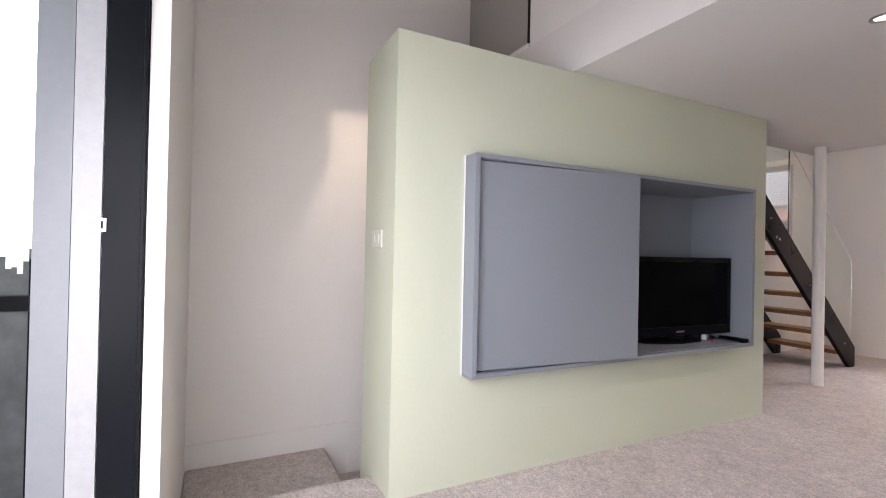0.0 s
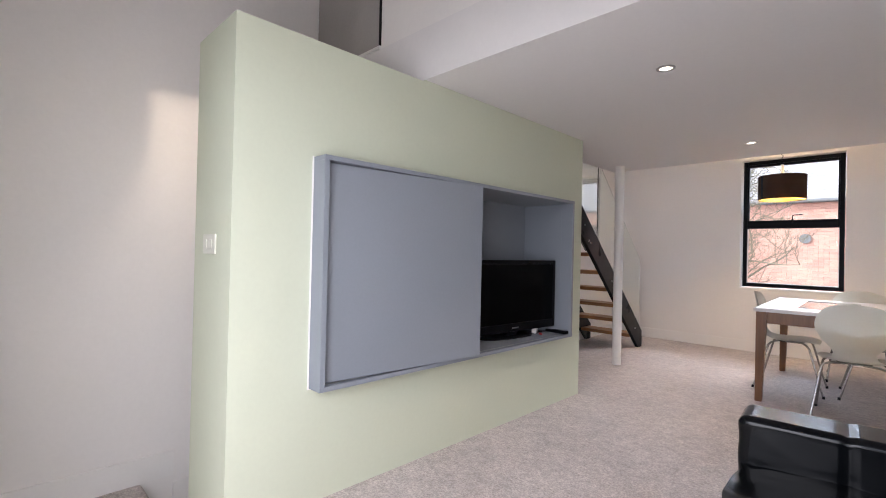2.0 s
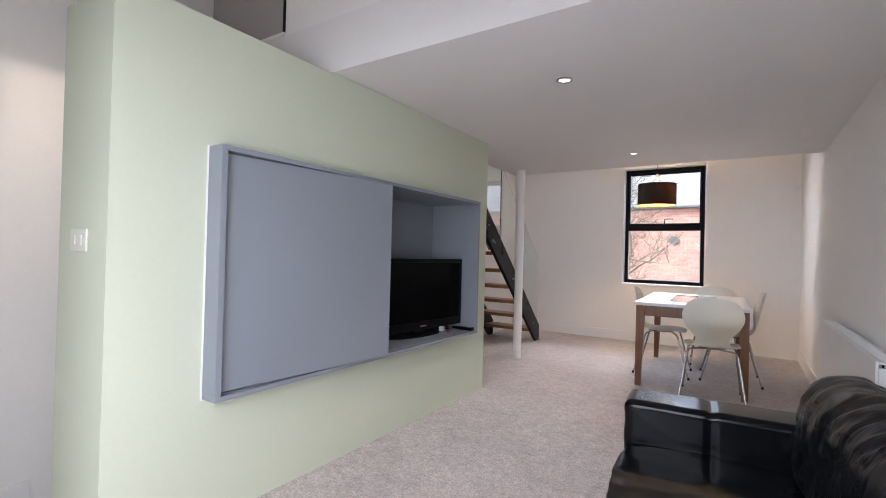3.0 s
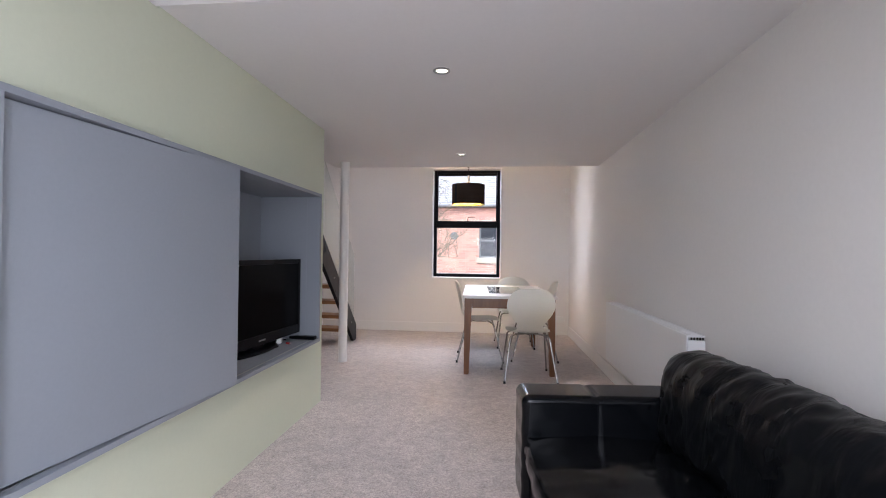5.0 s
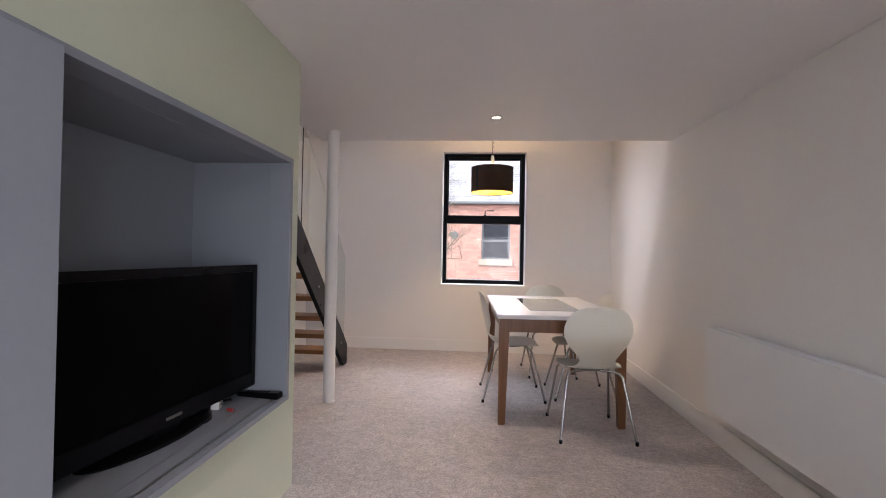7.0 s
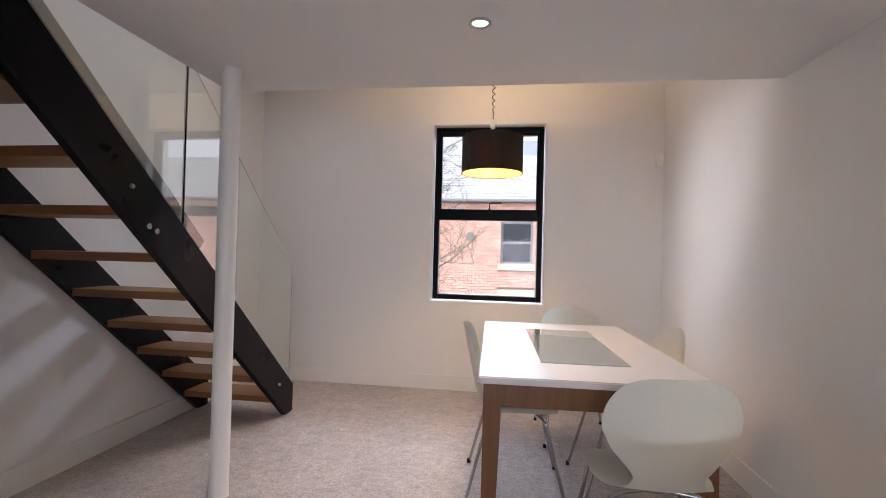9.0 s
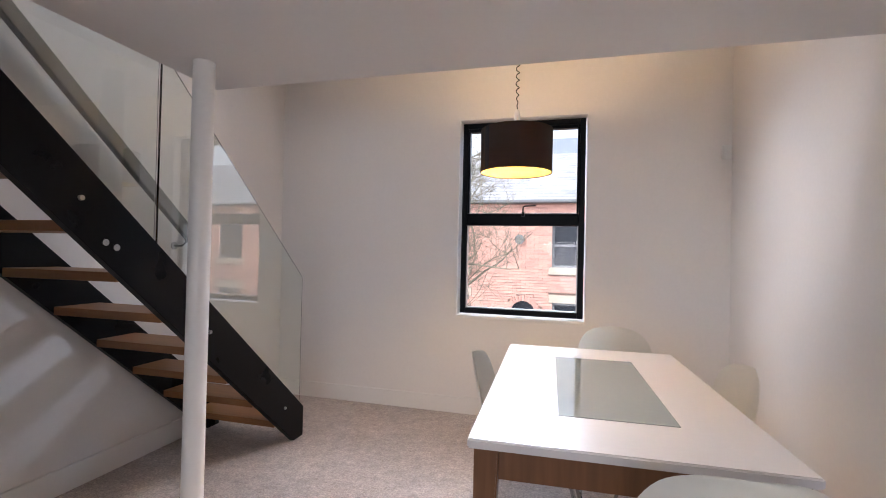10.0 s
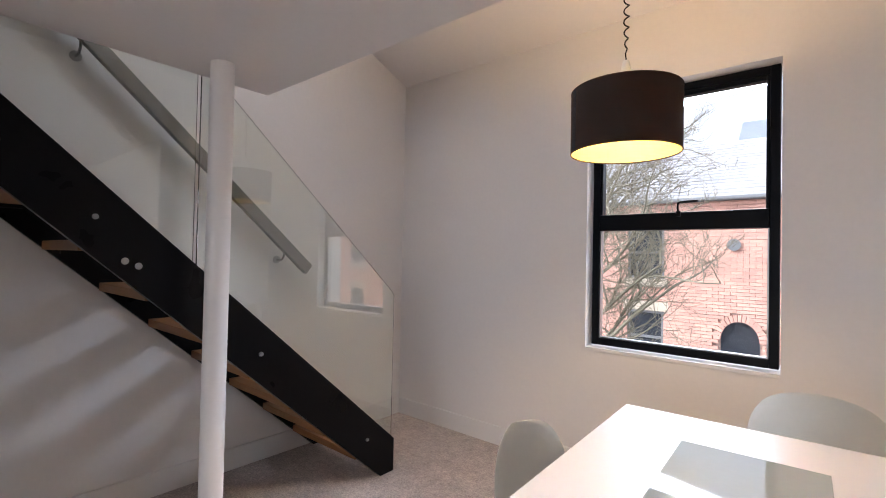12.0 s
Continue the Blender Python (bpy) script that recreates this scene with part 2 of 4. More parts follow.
FAR_GLASS = material("far_window_glass", (0.03, 0.035, 0.045), 0.32, spec=0.25, vary=0.3, scale=1.5, bump=0.0)
FROSTED = material("frosted_panel", (0.06, 0.064, 0.062), 0.35, vary=0.45, scale=2.5, fine=14, bump=0.05)
BARK = material("bark", (0.20, 0.18, 0.13), 0.9, vary=0.35, scale=5, fine=50, bump=0.6)
GROUND = material("ground", (0.20, 0.195, 0.185), 0.9, vary=0.2, scale=0.3, fine=8, bump=0.3)
# white trim with shade put into its colour, against the strong lamps outside
DIMMED_WHITE = material("dimmed_white_frame", (0.33, 0.33, 0.33), 0.45, vary=0.08, scale=6, fine=50, bump=0.05)
CLADDING = material("grey_cladding", (0.19, 0.20, 0.21), 0.5, vary=0.05, scale=2, fine=40, bump=0.05)
RED = material("red_plastic", (0.35, 0.03, 0.03), 0.4, vary=0.05, bump=0.0)


# ---- mesh helpers ----
def box(bm, x0, x1, y0, y1, z0, z1, bevel=0.0, segments=2):
    """An upright box, with rounded edges where bevel is given."""
    made = bmesh.ops.create_cube(bm, size=1.0, matrix=Matrix.LocRotScale(((x0 + x1) / 2, (y0 + y1) / 2, (z0 + z1) / 2), None, (abs(x1 - x0), abs(y1 - y0), abs(z1 - z0))))
    if bevel:
        edges = list({e for v in made["verts"] for e in v.link_edges})
        bmesh.ops.bevel(bm, geom=edges, offset=bevel, segments=segments, profile=0.5, affect="EDGES")
    return bm


def boxed(*args, **kw):
    return box(bmesh.new(), *args, **kw)


def prism(bm, outline, axis, a, b):
    """A closed outline of pairs pulled along an axis from a to b. Axis 0: pairs are (y, z); 1: (x, z); 2: (x, y)."""
    def place(p, d):
        return {0: (d, p[0], p[1]), 1: (p[0], d, p[1]), 2: (p[0], p[1], d)}[axis]
    low, high = [bm.verts.new(place(p, a)) for p in outline], [bm.verts.new(place(p, b)) for p in outline]
    bm.faces.new(low), bm.faces.new(high)
    for i in range(len(outline)):
        j = (i + 1) % len(outline)
        bm.faces.new((low[i], low[j], high[j], high[i]))
    bmesh.ops.recalc_face_normals(bm, faces=bm.faces)
    return bm


def tube(bm, points, radius, sides=8, end_radius=None, caps=True):
    """A round tube along a polyline, tapering to end_radius."""
    pts = [Vector(p) for p in points]
    rings, side = [], None
    for i, p in enumerate(pts):
        d = (pts[min(i + 1, len(pts) - 1)] - pts[max(i - 1, 0)]).normalized()
        if side is None:
            side = d.orthogonal().normalized()
        side = (side - d * side.dot(d)).normalized()
        up = d.cross(side)
        r = radius if end_radius is None else radius + (end_radius - radius) * i / (len(pts) - 1)
        rings.append([bm.verts.new(p + side * math.cos(2 * math.pi * k / sides) * r + up * math.sin(2 * math.pi * k / sides) * r) for k in range(sides)])
    for a, b in zip(rings, rings[1:]):
        for k in range(sides):
            bm.faces.new((a[k], a[(k + 1) % sides], b[(k + 1) % sides], b[k]))
    if caps:
        bm.faces.new(rings[0][::-1]), bm.faces.new(rings[-1])
    return bm


def lathe(bm, profile, sides=32, centre=(0, 0, 0)):
    """A surface of revolution about z from pairs (radius, z)."""
    rings = []
    for r, z in profile:
        if r < 1e-6:
            rings.append([bm.verts.new((centre[0], centre[1], centre[2] + z))])
        else:
            rings.append([bm.verts.new((centre[0] + r * math.cos(2 * math.pi * k / sides), centre[1] + r * math.sin(2 * math.pi * k / sides), centre[2] + z)) for k in range(sides)])
    for a, b in zip(rings, rings[1:]):
        for k in range(sides):
            j = (k + 1) % sides
            if len(a) == 1 and len(b) > 1:
                bm.faces.new((a[0], b[j], b[k]))
            elif len(b) == 1 and len(a) > 1:
                bm.faces.new((a[k], a[j], b[0]))
            elif len(a) > 1:
                bm.faces.new((a[k], a[j], b[j], b[k]))
    bmesh.ops.recalc_face_normals(bm, faces=bm.faces)
    return bm


def cushion(bm, x0, x1, y0, y1, z0, z1, puff=0.03, wrinkle=0.0, cuts=14, seed=0.0, round_off=0.06):
    """A stuffed block: rounded edges, swollen faces and creases."""
    made = bmesh.ops.create_cube(bm, size=2.0)
    bmesh.ops.subdivide_edges(bm, edges=list({e for v in made["verts"] for e in v.link_edges}), cuts=cuts, use_grid_fill=True)
    half = Vector(((x1 - x0) / 2, (y1 - y0) / 2, (z1 - z0) / 2))
    mid = Vector(((x0 + x1) / 2, (y0 + y1) / 2, (z0 + z1) / 2))
    for v in bm.verts:
        c = v.co.copy()
        p = Vector([c[i] * half[i] for i in range(3)])
        inner = Vector([max(-half[i] + round_off, min(half[i] - round_off, p[i])) for i in range(3)])
        d = p - inner
        if d.length > 1e-6:
            p = inner + d.normalized() * round_off
        n = Vector([c[i] if abs(c[i]) > 0.999 else 0 for i in range(3)])
        bulge = (1 - c.x ** 2 if not n.x else 1) * (1 - c.y ** 2 if not n.y else 1) * (1 - c.z ** 2 if not n.z else 1)
        p += n * puff * bulge
        if wrinkle:
            q = (p + mid) * 1.0 + Vector((seed, seed, seed))
            w = 0.8 * noise.noise(Vector((q.x * 5, q.y * 7, q.z * 3))) - 1.6 * abs(noise.noise(Vector((q.x * 7, q.y * 17 + q.z * 8, q.z * 5)))) + 0.5 * noise.noise(Vector((q.x * 14, q.y * 34 + q.z * 14, q.z * 9)))
            p += d.normalized() * w * wrinkle if d.length > 1e-6 else Vector()
        v.co = p + mid
    return bm


def weighted_normals(bm):
    """Corner normals weighted by face area, so that flat faces stay flat between rounded edges."""
    limit, out = math.cos(radians(38)), []
    areas = {f: f.calc_area() for f in bm.faces}
    for f in bm.faces:
        for v in f.verts:
            n = Vector()
            for g in v.link_faces:
                if g.normal.dot(f.normal) > limit:
                    n += g.normal * areas[g]
            out.append(n.normalized() if n.length > 1e-12 else f.normal.copy())
    return out


def link(name, bm, mat, smooth=False):
    me = bpy.data.meshes.new(name)
    bm.normal_update()
    normals = weighted_normals(bm) if smooth and len(bm.faces) < 1500 else None
    bm.to_mesh(me)
    bm.free()
    me.materials.append(mat)
    if smooth:
        me.polygons.foreach_set("use_smooth", [True] * len(me.polygons))
        if normals:
            me.normals_split_custom_set(normals)
        else:
            me.set_sharp_from_angle(angle=radians(38))
    return new(name, me)


def part(name, bm, mat, parent, label="", smooth=True):
    ob = link(name, bm, mat, smooth)
    ob.parent = parent
    return tagged(ob, label)


def thing(name, label, category, m=None, group=""):
    ob = new(name)
    ob.empty_display_size = 0.1
    if m is not None:
        ob.matrix_basis = m
    return tagged(ob, label, category, group)


def setting(name, bm, mat, label, category="structure", smooth=False):
    return tagged(link(name, bm, mat, smooth), label, category, kind="structure")


def pane(name, bm, parent, mat=GLASS):
    ob = part(name, bm, mat, parent, smooth=False)
    ob.visible_shadow = False
    return ob


# ---- the plan ----
WEST, EAST, NORTH, SOUTH = -1.23, 2.49, 3.34, -3.74
CEIL, DECK, FW_SOUTH, FW_BACK = 2.15, 2.45, -2.881, -0.44
SLAB_S, SLAB_N, SLAB_W = -1.836, 1.603, -0.45
EAVE, PITCH, RIDGE = 2.88, 0.40, -0.2
WIN = (0.462, 1.487, 0.808, 2.442)
DOOR = (0.30, 2.36, 2.36)

# ---- floors, stairwell ----
bm = bmesh.new()
box(bm, -0.265, EAST, SOUTH, NORTH, -0.2, 0)
box(bm, WEST, -0.265, 0.35, NORTH, -0.2, 0)
setting("floor", bm, CARPET, "beige-grey speckled wool carpet over the living room floor", "floor")
bm = bmesh.new()
box(bm, WEST, -0.268, SOUTH, -2.90, -0.5, -0.225, 0.02, 3)
setting("stair_landing", bm, CARPET, "beige carpeted landing one step below the living room", "landing")
for k in range(1, 9):
    bm = boxed(WEST, FW_BACK, -3.12 + 0.23 * k, -2.89 + 0.23 * k + 0.02, -0.225 - 0.205 * k - 0.19, -0.225 - 0.205 * k, bevel=0.015)
    setting("stair_step", bm, CARPET, "beige carpeted step of the stairs going down", "step")
setting("stairwell_floor", boxed(WEST, EAST, SOUTH, NORTH, -2.9, -2.75), CARPET, "carpeted lower floor at the foot of the stairs", "floor")
setting("stairwell_wall", boxed(-0.268, -0.10, SOUTH, -2.88, -2.75, -0.2), PAINT, "white wall under the edge of the living room floor", "wall")
setting("stairwell_end_wall", boxed(WEST, FW_BACK, 0.2, 0.349, -2.75, -0.004), PAINT, "white end wall of the stairs going down", "wall")

# ---- outer walls ----
ROOF_MID = EAVE + PITCH * (NORTH - RIDGE)
gable = [(SOUTH - 0.31, -2.9), (NORTH + 0.3, -2.9), (NORTH + 0.3, EAVE), (RIDGE, ROOF_MID), (SOUTH - 0.31, EAVE)]
setting("wall_west", prism(bmesh.new(), gable, 0, WEST - 0.25, WEST), PAINT, "tall white painted party wall behind the stairs", "wall")
setting("wall_east", prism(bmesh.new(), gable, 0, EAST, EAST + 0.25), PAINT, "long white painted wall behind the sofa and radiator", "wall")


def wall_with_hole(name, y0, y1, x0, x1, z0, z1, hole, label):
    """A wall along x with one opening (left, right, bottom, top)."""
    bm = bmesh.new()
    l, r, b, t = hole
    box(bm, x0, l, y0, y1, z0, z1)
    box(bm, r, x1, y0, y1, z0, z1)
    if b > z0:
        box(bm, l, r, y0, y1, z0, b)
    box(bm, l, r, y0, y1, t, z1)
    return setting(name, bm, PAINT, label, "wall")


wall_with_hole("wall_north", NORTH, NORTH + 0.3, WEST, EAST, -2.9, EAVE, WIN, "white end wall with one tall window")
wall_with_hole("wall_south", SOUTH - 0.31, SOUTH, WEST, EAST, -2.9, EAVE, (DOOR[0], DOOR[1], -0.05, DOOR[2]), "white front wall with the opening of the balcony doors")

# ---- mezzanine ----
bm = bmesh.new()
box(bm, WEST, EAST, SLAB_S, -0.2, CEIL, DECK)
box(bm, SLAB_W, EAST, -0.2, SLAB_N, CEIL, DECK)
setting("ceiling_mezzanine", bm, CEILING, "smooth white plastered underside and edge of the mezzanine floor", "ceiling")
setting("wall_mezzanine", prism(bmesh.new(), [(-0.42, DECK), (EAST, DECK), (EAST, 3.62), (-0.42, 3.62)], 1, SLAB_S, SLAB_S + 0.1), PAINT, "white upper wall standing on the edge of the mezzanine", "wall")
setting("wall_mezzanine_return", boxed(-0.52, -0.42, SLAB_S + 0.1, -0.3, DECK, 4.2), PAINT, "white wall beside the upper landing", "wall")
# unseen opening added in the north slope to let in extra fill light
ADDED_ROOF_HOLE = (-0.55, 0.35, 1.0, 1.85)


def roof_strip(bm, x0, x1, y0, y1):
    """A piece of the north roof slope between two lines up the slope."""
    g = (ROOF_MID - EAVE + 0.12) / (RIDGE - NORTH - 0.3)
    low = lambda y: EAVE - 0.12 + g * (y - NORTH - 0.3)
    return prism(bm, [(y1, low(y1)), (y1, low(y1) + 0.2), (y0, low(y0) + 0.2), (y0, low(y0))], 0, x0, x1)


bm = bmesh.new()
roof_strip(bm, WEST, ADDED_ROOF_HOLE[0], RIDGE, NORTH + 0.3)
roof_strip(bm, ADDED_ROOF_HOLE[1], EAST, RIDGE, NORTH + 0.3)
roof_strip(bm, ADDED_ROOF_HOLE[0], ADDED_ROOF_HOLE[1], RIDGE, ADDED_ROOF_HOLE[2])
roof_strip(bm, ADDED_ROOF_HOLE[0], ADDED_ROOF_HOLE[1], ADDED_ROOF_HOLE[3], NORTH + 0.3)
setting("ceiling_north", bm, CEILING, "white sloping ceiling with an added, unseen opening above the stairs", "ceiling")
setting("ceiling_south", prism(bmesh.new(), [(SOUTH - 0.31, EAVE - 0.12), (SOUTH - 0.31, EAVE + 0.1), (RIDGE, ROOF_MID + 0.2), (RIDGE, ROOF_MID)], 0, WEST, EAST), CEILING, "white sloping ceiling above the balcony end", "ceiling")

screen = thing("landing_screen", "warm grey satin screen with a black edge on the upper landing", "screen", pose(0, 0, 0))
part("sill", boxed(WEST, -0.425, SLAB_S - 0.012, SLAB_S + 0.06, DECK, DECK + 0.022, bevel=0.004), TRIM, screen)
part("edge_post", boxed(-0.45, -0.425, SLAB_S + 0.0, SLAB_S + 0.05, DECK + 0.022, 3.5, bevel=0.003), BLACK_METAL, screen)
part("panel", boxed(WEST + 0.004, -0.45, SLAB_S + 0.012, SLAB_S + 0.03, DECK + 0.022, 3.5, bevel=0.004), SCREEN_GREY, screen, "warm grey satin panel")

# ---- feature wall with its niche ----
NICHE = (-2.498, -0.319, 0.549, 1.581)
bm = bmesh.new()
box(bm, FW_BACK, 0, FW_SOUTH, NICHE[0], -2.75, CEIL - 0.012)
box(bm, FW_BACK, 0, NICHE[1], 0, -2.75, CEIL - 0.002)
box(bm, FW_BACK, 0, NICHE[0], NICHE[1], -2.75, NICHE[2])
box(bm, FW_BACK, 0, NICHE[0], SLAB_S, NICHE[3], CEIL - 0.012)
box(bm, FW_BACK, 0, SLAB_S, NICHE[1], NICHE[3], CEIL - 0.002)
box(bm, FW_BACK, -0.36, NICHE[0], NICHE[1], NICHE[2], NICHE[3])
bmesh.ops.remove_doubles(bm, verts=bm.verts, dist=0.0005)
setting("wall_feature", bm, GREEN, "pale sage green partition wall holding the media niche", "wall")


# ---- skirting boards ----
def skirting(name, x0, x1, y0, y1, h, z=0.0):
    bm = boxed(x0, x1, y0, y1, z, z + h - 0.004)
    box(bm, min(x0, x1) + 0.003, max(x0, x1) - 0.003, min(y0, y1) + 0.003, max(y0, y1) - 0.003, z + h - 0.004, z + h)
    return setting(name, bm, TRIM, "white painted skirting board", "skirting board")


skirting("baseboard_north", WEST, EAST, NORTH - 0.016, NORTH - 0.001, 0.135)
skirting("baseboard_west", WEST + 0.001, WEST + 0.016, 0.4, NORTH - 0.018, 0.135)
skirting("baseboard_east", EAST - 0.016, EAST - 0.001, SOUTH + 0.002, NORTH - 0.018, 0.135)
skirting("baseboard_landing", WEST + 0.001, WEST + 0.016, SOUTH, -2.735, 0.15, -0.225)
skirting("baseboard_stairs", WEST + 0.001, WEST + 0.012, -2.733, -2.3, 0.16, -0.43)


# ---- dining window ----
def window_unit():
    l, r, b, t = 0.474, 1.476, 0.822, 2.432
    y0, y1 = 3.412, 3.475
    w = tagged(new("window_1"), "tall black metal framed window with a tilting upper sash", "window", kind="structure")
    fr = bmesh.new()
    box(fr, l, l + 0.045, y0, y1, b, t, 0.004)
    box(fr, r - 0.045, r, y0, y1, b, t, 0.004)
    box(fr, l + 0.045, r - 0.045, y0 + 0.002, y1, b, b + 0.045, 0.004)
    box(fr, l + 0.045, r - 0.045, y0 + 0.002, y1, t - 0.045, t, 0.004)
    box(fr, l + 0.045, r - 0.045, y0 - 0.004, y1, 1.565, 1.668, 0.006)
    part("window_frame", fr, FRAME_BLACK, w)
    s = bmesh.new()
    box(s, l + 0.046, l + 0.062, y0 + 0.008, y1, 1.669, t - 0.046, 0.003)
    box(s, r - 0.062, r - 0.046, y0 + 0.008, y1, 1.669, t - 0.046, 0.003)
    box(s, l + 0.062, r - 0.062, y0 + 0.008, y1, t - 0.075, t - 0.046, 0.003)
    part("sash", s, FRAME_BLACK, w)
    g = bmesh.new()
    box(g, l + 0.045, l + 0.054, y0 + 0.012, y1 - 0.01, b + 0.045, 1.565, 0.002)
    box(g, r - 0.054, r - 0.045, y0 + 0.012, y1 - 0.01, b + 0.045, 1.565, 0.002)
    box(g, l + 0.054, r - 0.054, y0 + 0.012, y1 - 0.01, b + 0.045, b + 0.054, 0.002)
    part("gasket", g, STEEL, w, "grey glazing bead")
    pane("pane", boxed(l + 0.03, r - 0.03, 3.445, 3.451, 1.62, t - 0.04), w)
    pane("pane", boxed(l + 0.03, r - 0.03, 3.445, 3.451, b + 0.03, 1.61), w)
    h = tube(bmesh.new(), [(0.992, 3.405, 1.66), (0.992, 3.385, 1.69), (0.995, 3.378, 1.716), (1.01, 3.376, 1.724), (1.10, 3.374, 1.726)], 0.006, 8)
    box(h, 0.98, 1.004, 3.395, 3.409, 1.64, 1.675, 0.003)
    part("handle", h, BLACK_METAL, w, "black lever handle")
    sill = boxed(WIN[0] + 0.001, WIN[1] - 0.001, NORTH - 0.006, 3.412, WIN[2] - 0.018, WIN[2] + 0.006, bevel=0.003)
    part("window_sill", sill, TRIM, w, "white window board")
    return w


window_unit()


# ---- balcony door frame ----
def door_frame():
    d = tagged(new("door_1"), "dark grey metal frame of the open balcony doors", "door", kind="structure")
    x = DOOR[0]
    for sx, a, b in ((1, x - 0.02, x + 0.006), (-1, DOOR[1] - 0.006, DOOR[1] + 0.02)):
        bm = bmesh.new()
        box(bm, a, b, -3.900, -3.792, 0.0, DOOR[2], 0.002)
        box(bm, a, b + 0.010 * sx if sx > 0 else b, -3.806, -3.796, 0.0, DOOR[2], 0.002)
        part("jamb", bm, FRAME_BLACK, d)
        part("outer_trim", boxed(a, b + 0.004, -3.972, -3.901, 0.0, DOOR[2], bevel=0.003), DIMMED_WHITE, d, "white outer trim")
        part("cladding", boxed(a, b + 0.001, -4.058, -3.973, 0.0, DOOR[2], bevel=0.002), CLADDING, d, "grey outer lining")
    part("head", boxed(x + 0.007, DOOR[1] - 0.007, -3.9, -3.792, DOOR[2] - 0.06, DOOR[2] + 0.01, bevel=0.002), FRAME_BLACK, d)
    part("threshold", boxed(x, DOOR[1], -3.97, -3.741, -0.05, 0.012, bevel=0.004), STEEL, d, "metal threshold")
    for z in (1.185, 0.17):
        keep = bmesh.new()
        box(keep, x + 0.0105, x + 0.013, -3.909, -3.889, z - 0.02, z + 0.02, 0.001)
        keep = part("keep", keep, TRIM, d, "small white lock keep")
        part("slot", boxed(x + 0.0132, x + 0.0138, -3.902, -3.897, z - 0.012, z + 0.012), PLASTIC_BLACK, keep, "dark slot")
    return d


door_frame()


# ---- media niche: lining, frame, sliding panel ----
def media_unit():
    u = thing("media_cabinet", "blue-grey lacquered wall niche cabinet with a half-open sliding panel", "cabinet", pose(0, 0, 0))
    y0, y1, z0, z1, f = -2.52, -0.297, 0.532, 1.598, 0.10
    part("top_board", boxed(0.001, f, y0, y1, z1 - 0.022, z1, bevel=0.0015), GREY, u)
    part("bottom_board", boxed(0.001, f, y0, y1, z0, z0 + 0.022, bevel=0.0015), GREY, u)
    part("side_board", boxed(0.001, f - 0.001, y0 + 0.001, y0 + 0.027, z0 + 0.022, z1 - 0.022, bevel=0.001), GREY, u)
    part("side_board", boxed(0.001, f - 0.001, y1 - 0.027, y1 - 0.001, z0 + 0.022, z1 - 0.022, bevel=0.001), GREY, u)
    n0, n1, a, b = NICHE
    part("back_panel", boxed(-0.358, -0.350, n0 + 0.002, n1 - 0.002, a + 0.002, b - 0.002), GREY, u)
    part("lining", boxed(-0.350, 0.001, n0 + 0.002, n1 - 0.002, a + 0.001, a + 0.005), GREY, u)
    part("lining", boxed(-0.350, 0.001, n0 + 0.002, n1 - 0.002, b - 0.005, b - 0.001), GREY, u)
    part("lining", boxed(-0.350, 0.001, n0 + 0.001, n0 + 0.005, a + 0.005, b - 0.005), GREY, u)
    part("lining", boxed(-0.350, 0.001, n1 - 0.005, n1 - 0.001, a + 0.005, b - 0.005), GREY, u)
    door = boxed(-0.009, 0.009, -0.505, 0.505, -0.506, 0.506, bevel=0.0015)
    p = part("sliding_panel", door, GREY, u, "plain blue-grey sliding panel standing slightly askew")
    p.matrix_basis = pose(0.092, -1.975, 1.0655, 0, 0, -4.6)
    part("sealant", boxed(0.0005, 0.004, y0 - 0.007, y0, z0 - 0.006, z1 + 0.004), PLASTIC_WHITE, u, "uneven white sealant line", smooth=False)
    part("sealant", boxed(0.0005, 0.004, y0, y1, z0 - 0.006, z0), PLASTIC_WHITE, u, "uneven white sealant line", smooth=False)
    rail = bmesh.new()
    box(rail, 0.060, 0.068, n0 + 0.01, y1 - 0.03, z0 + 0.022, z0 + 0.024)
    part("track", rail, STEEL, u, "slim metal sliding track")
    return u


media_unit()


def television():
    tv = thing("television", "black flat television on a swivel foot inside the niche", "television", pose(-0.082, -0.818, 0.554, 0, 0, -5))
    w, z0, z1 = 0.475, 0.05, 0.573
    part("back_shell", boxed(-0.075, -0.012, -w + 0.02, w - 0.02, z0 + 0.02, z1 - 0.02, bevel=0.02), PLASTIC_BLACK, tv)
    bz = bmesh.new()
    box(bz, -0.014, 0.008, -w, -w + 0.03, z0, z1, 0.004)
    box(bz, -0.014, 0.008, w - 0.03, w, z0, z1, 0.004)
    box(bz, -0.014, 0.007, -w + 0.03, w - 0.03, z1 - 0.03, z1, 0.003)
    box(bz, -0.014, 0.009, -w + 0.03, w - 0.03, z0, z0 + 0.06, 0.004)
    part("bezel", bz, PLASTIC_BLACK, tv)
    part("screen", boxed(-0.012, 0.003, -w + 0.028, w - 0.028, z0 + 0.058, z1 - 0.028), SCREEN, tv, "dark glossy screen switched off")
    part("badge", boxed(0.0085, 0.0105, -0.035, 0.035, z0 + 0.022, z0 + 0.032), STEEL, tv)
    foot = lathe(bmesh.new(), [(0, 0), (1.0, 0.0), (1.0, 0.006), (0.9, 0.013), (0.3, 0.022), (0, 0.024)], 40)
    for v in foot.verts:
        v.co.x, v.co.y = v.co.x * 0.10 - 0.072, v.co.y * 0.27
    part("foot", foot, PLASTIC_BLACK, tv)
    part("neck", boxed(-0.065, -0.016, -0.06, 0.06, 0.018, z0 + 0.03, bevel=0.006), PLASTIC_BLACK, tv)
    return tv


television()

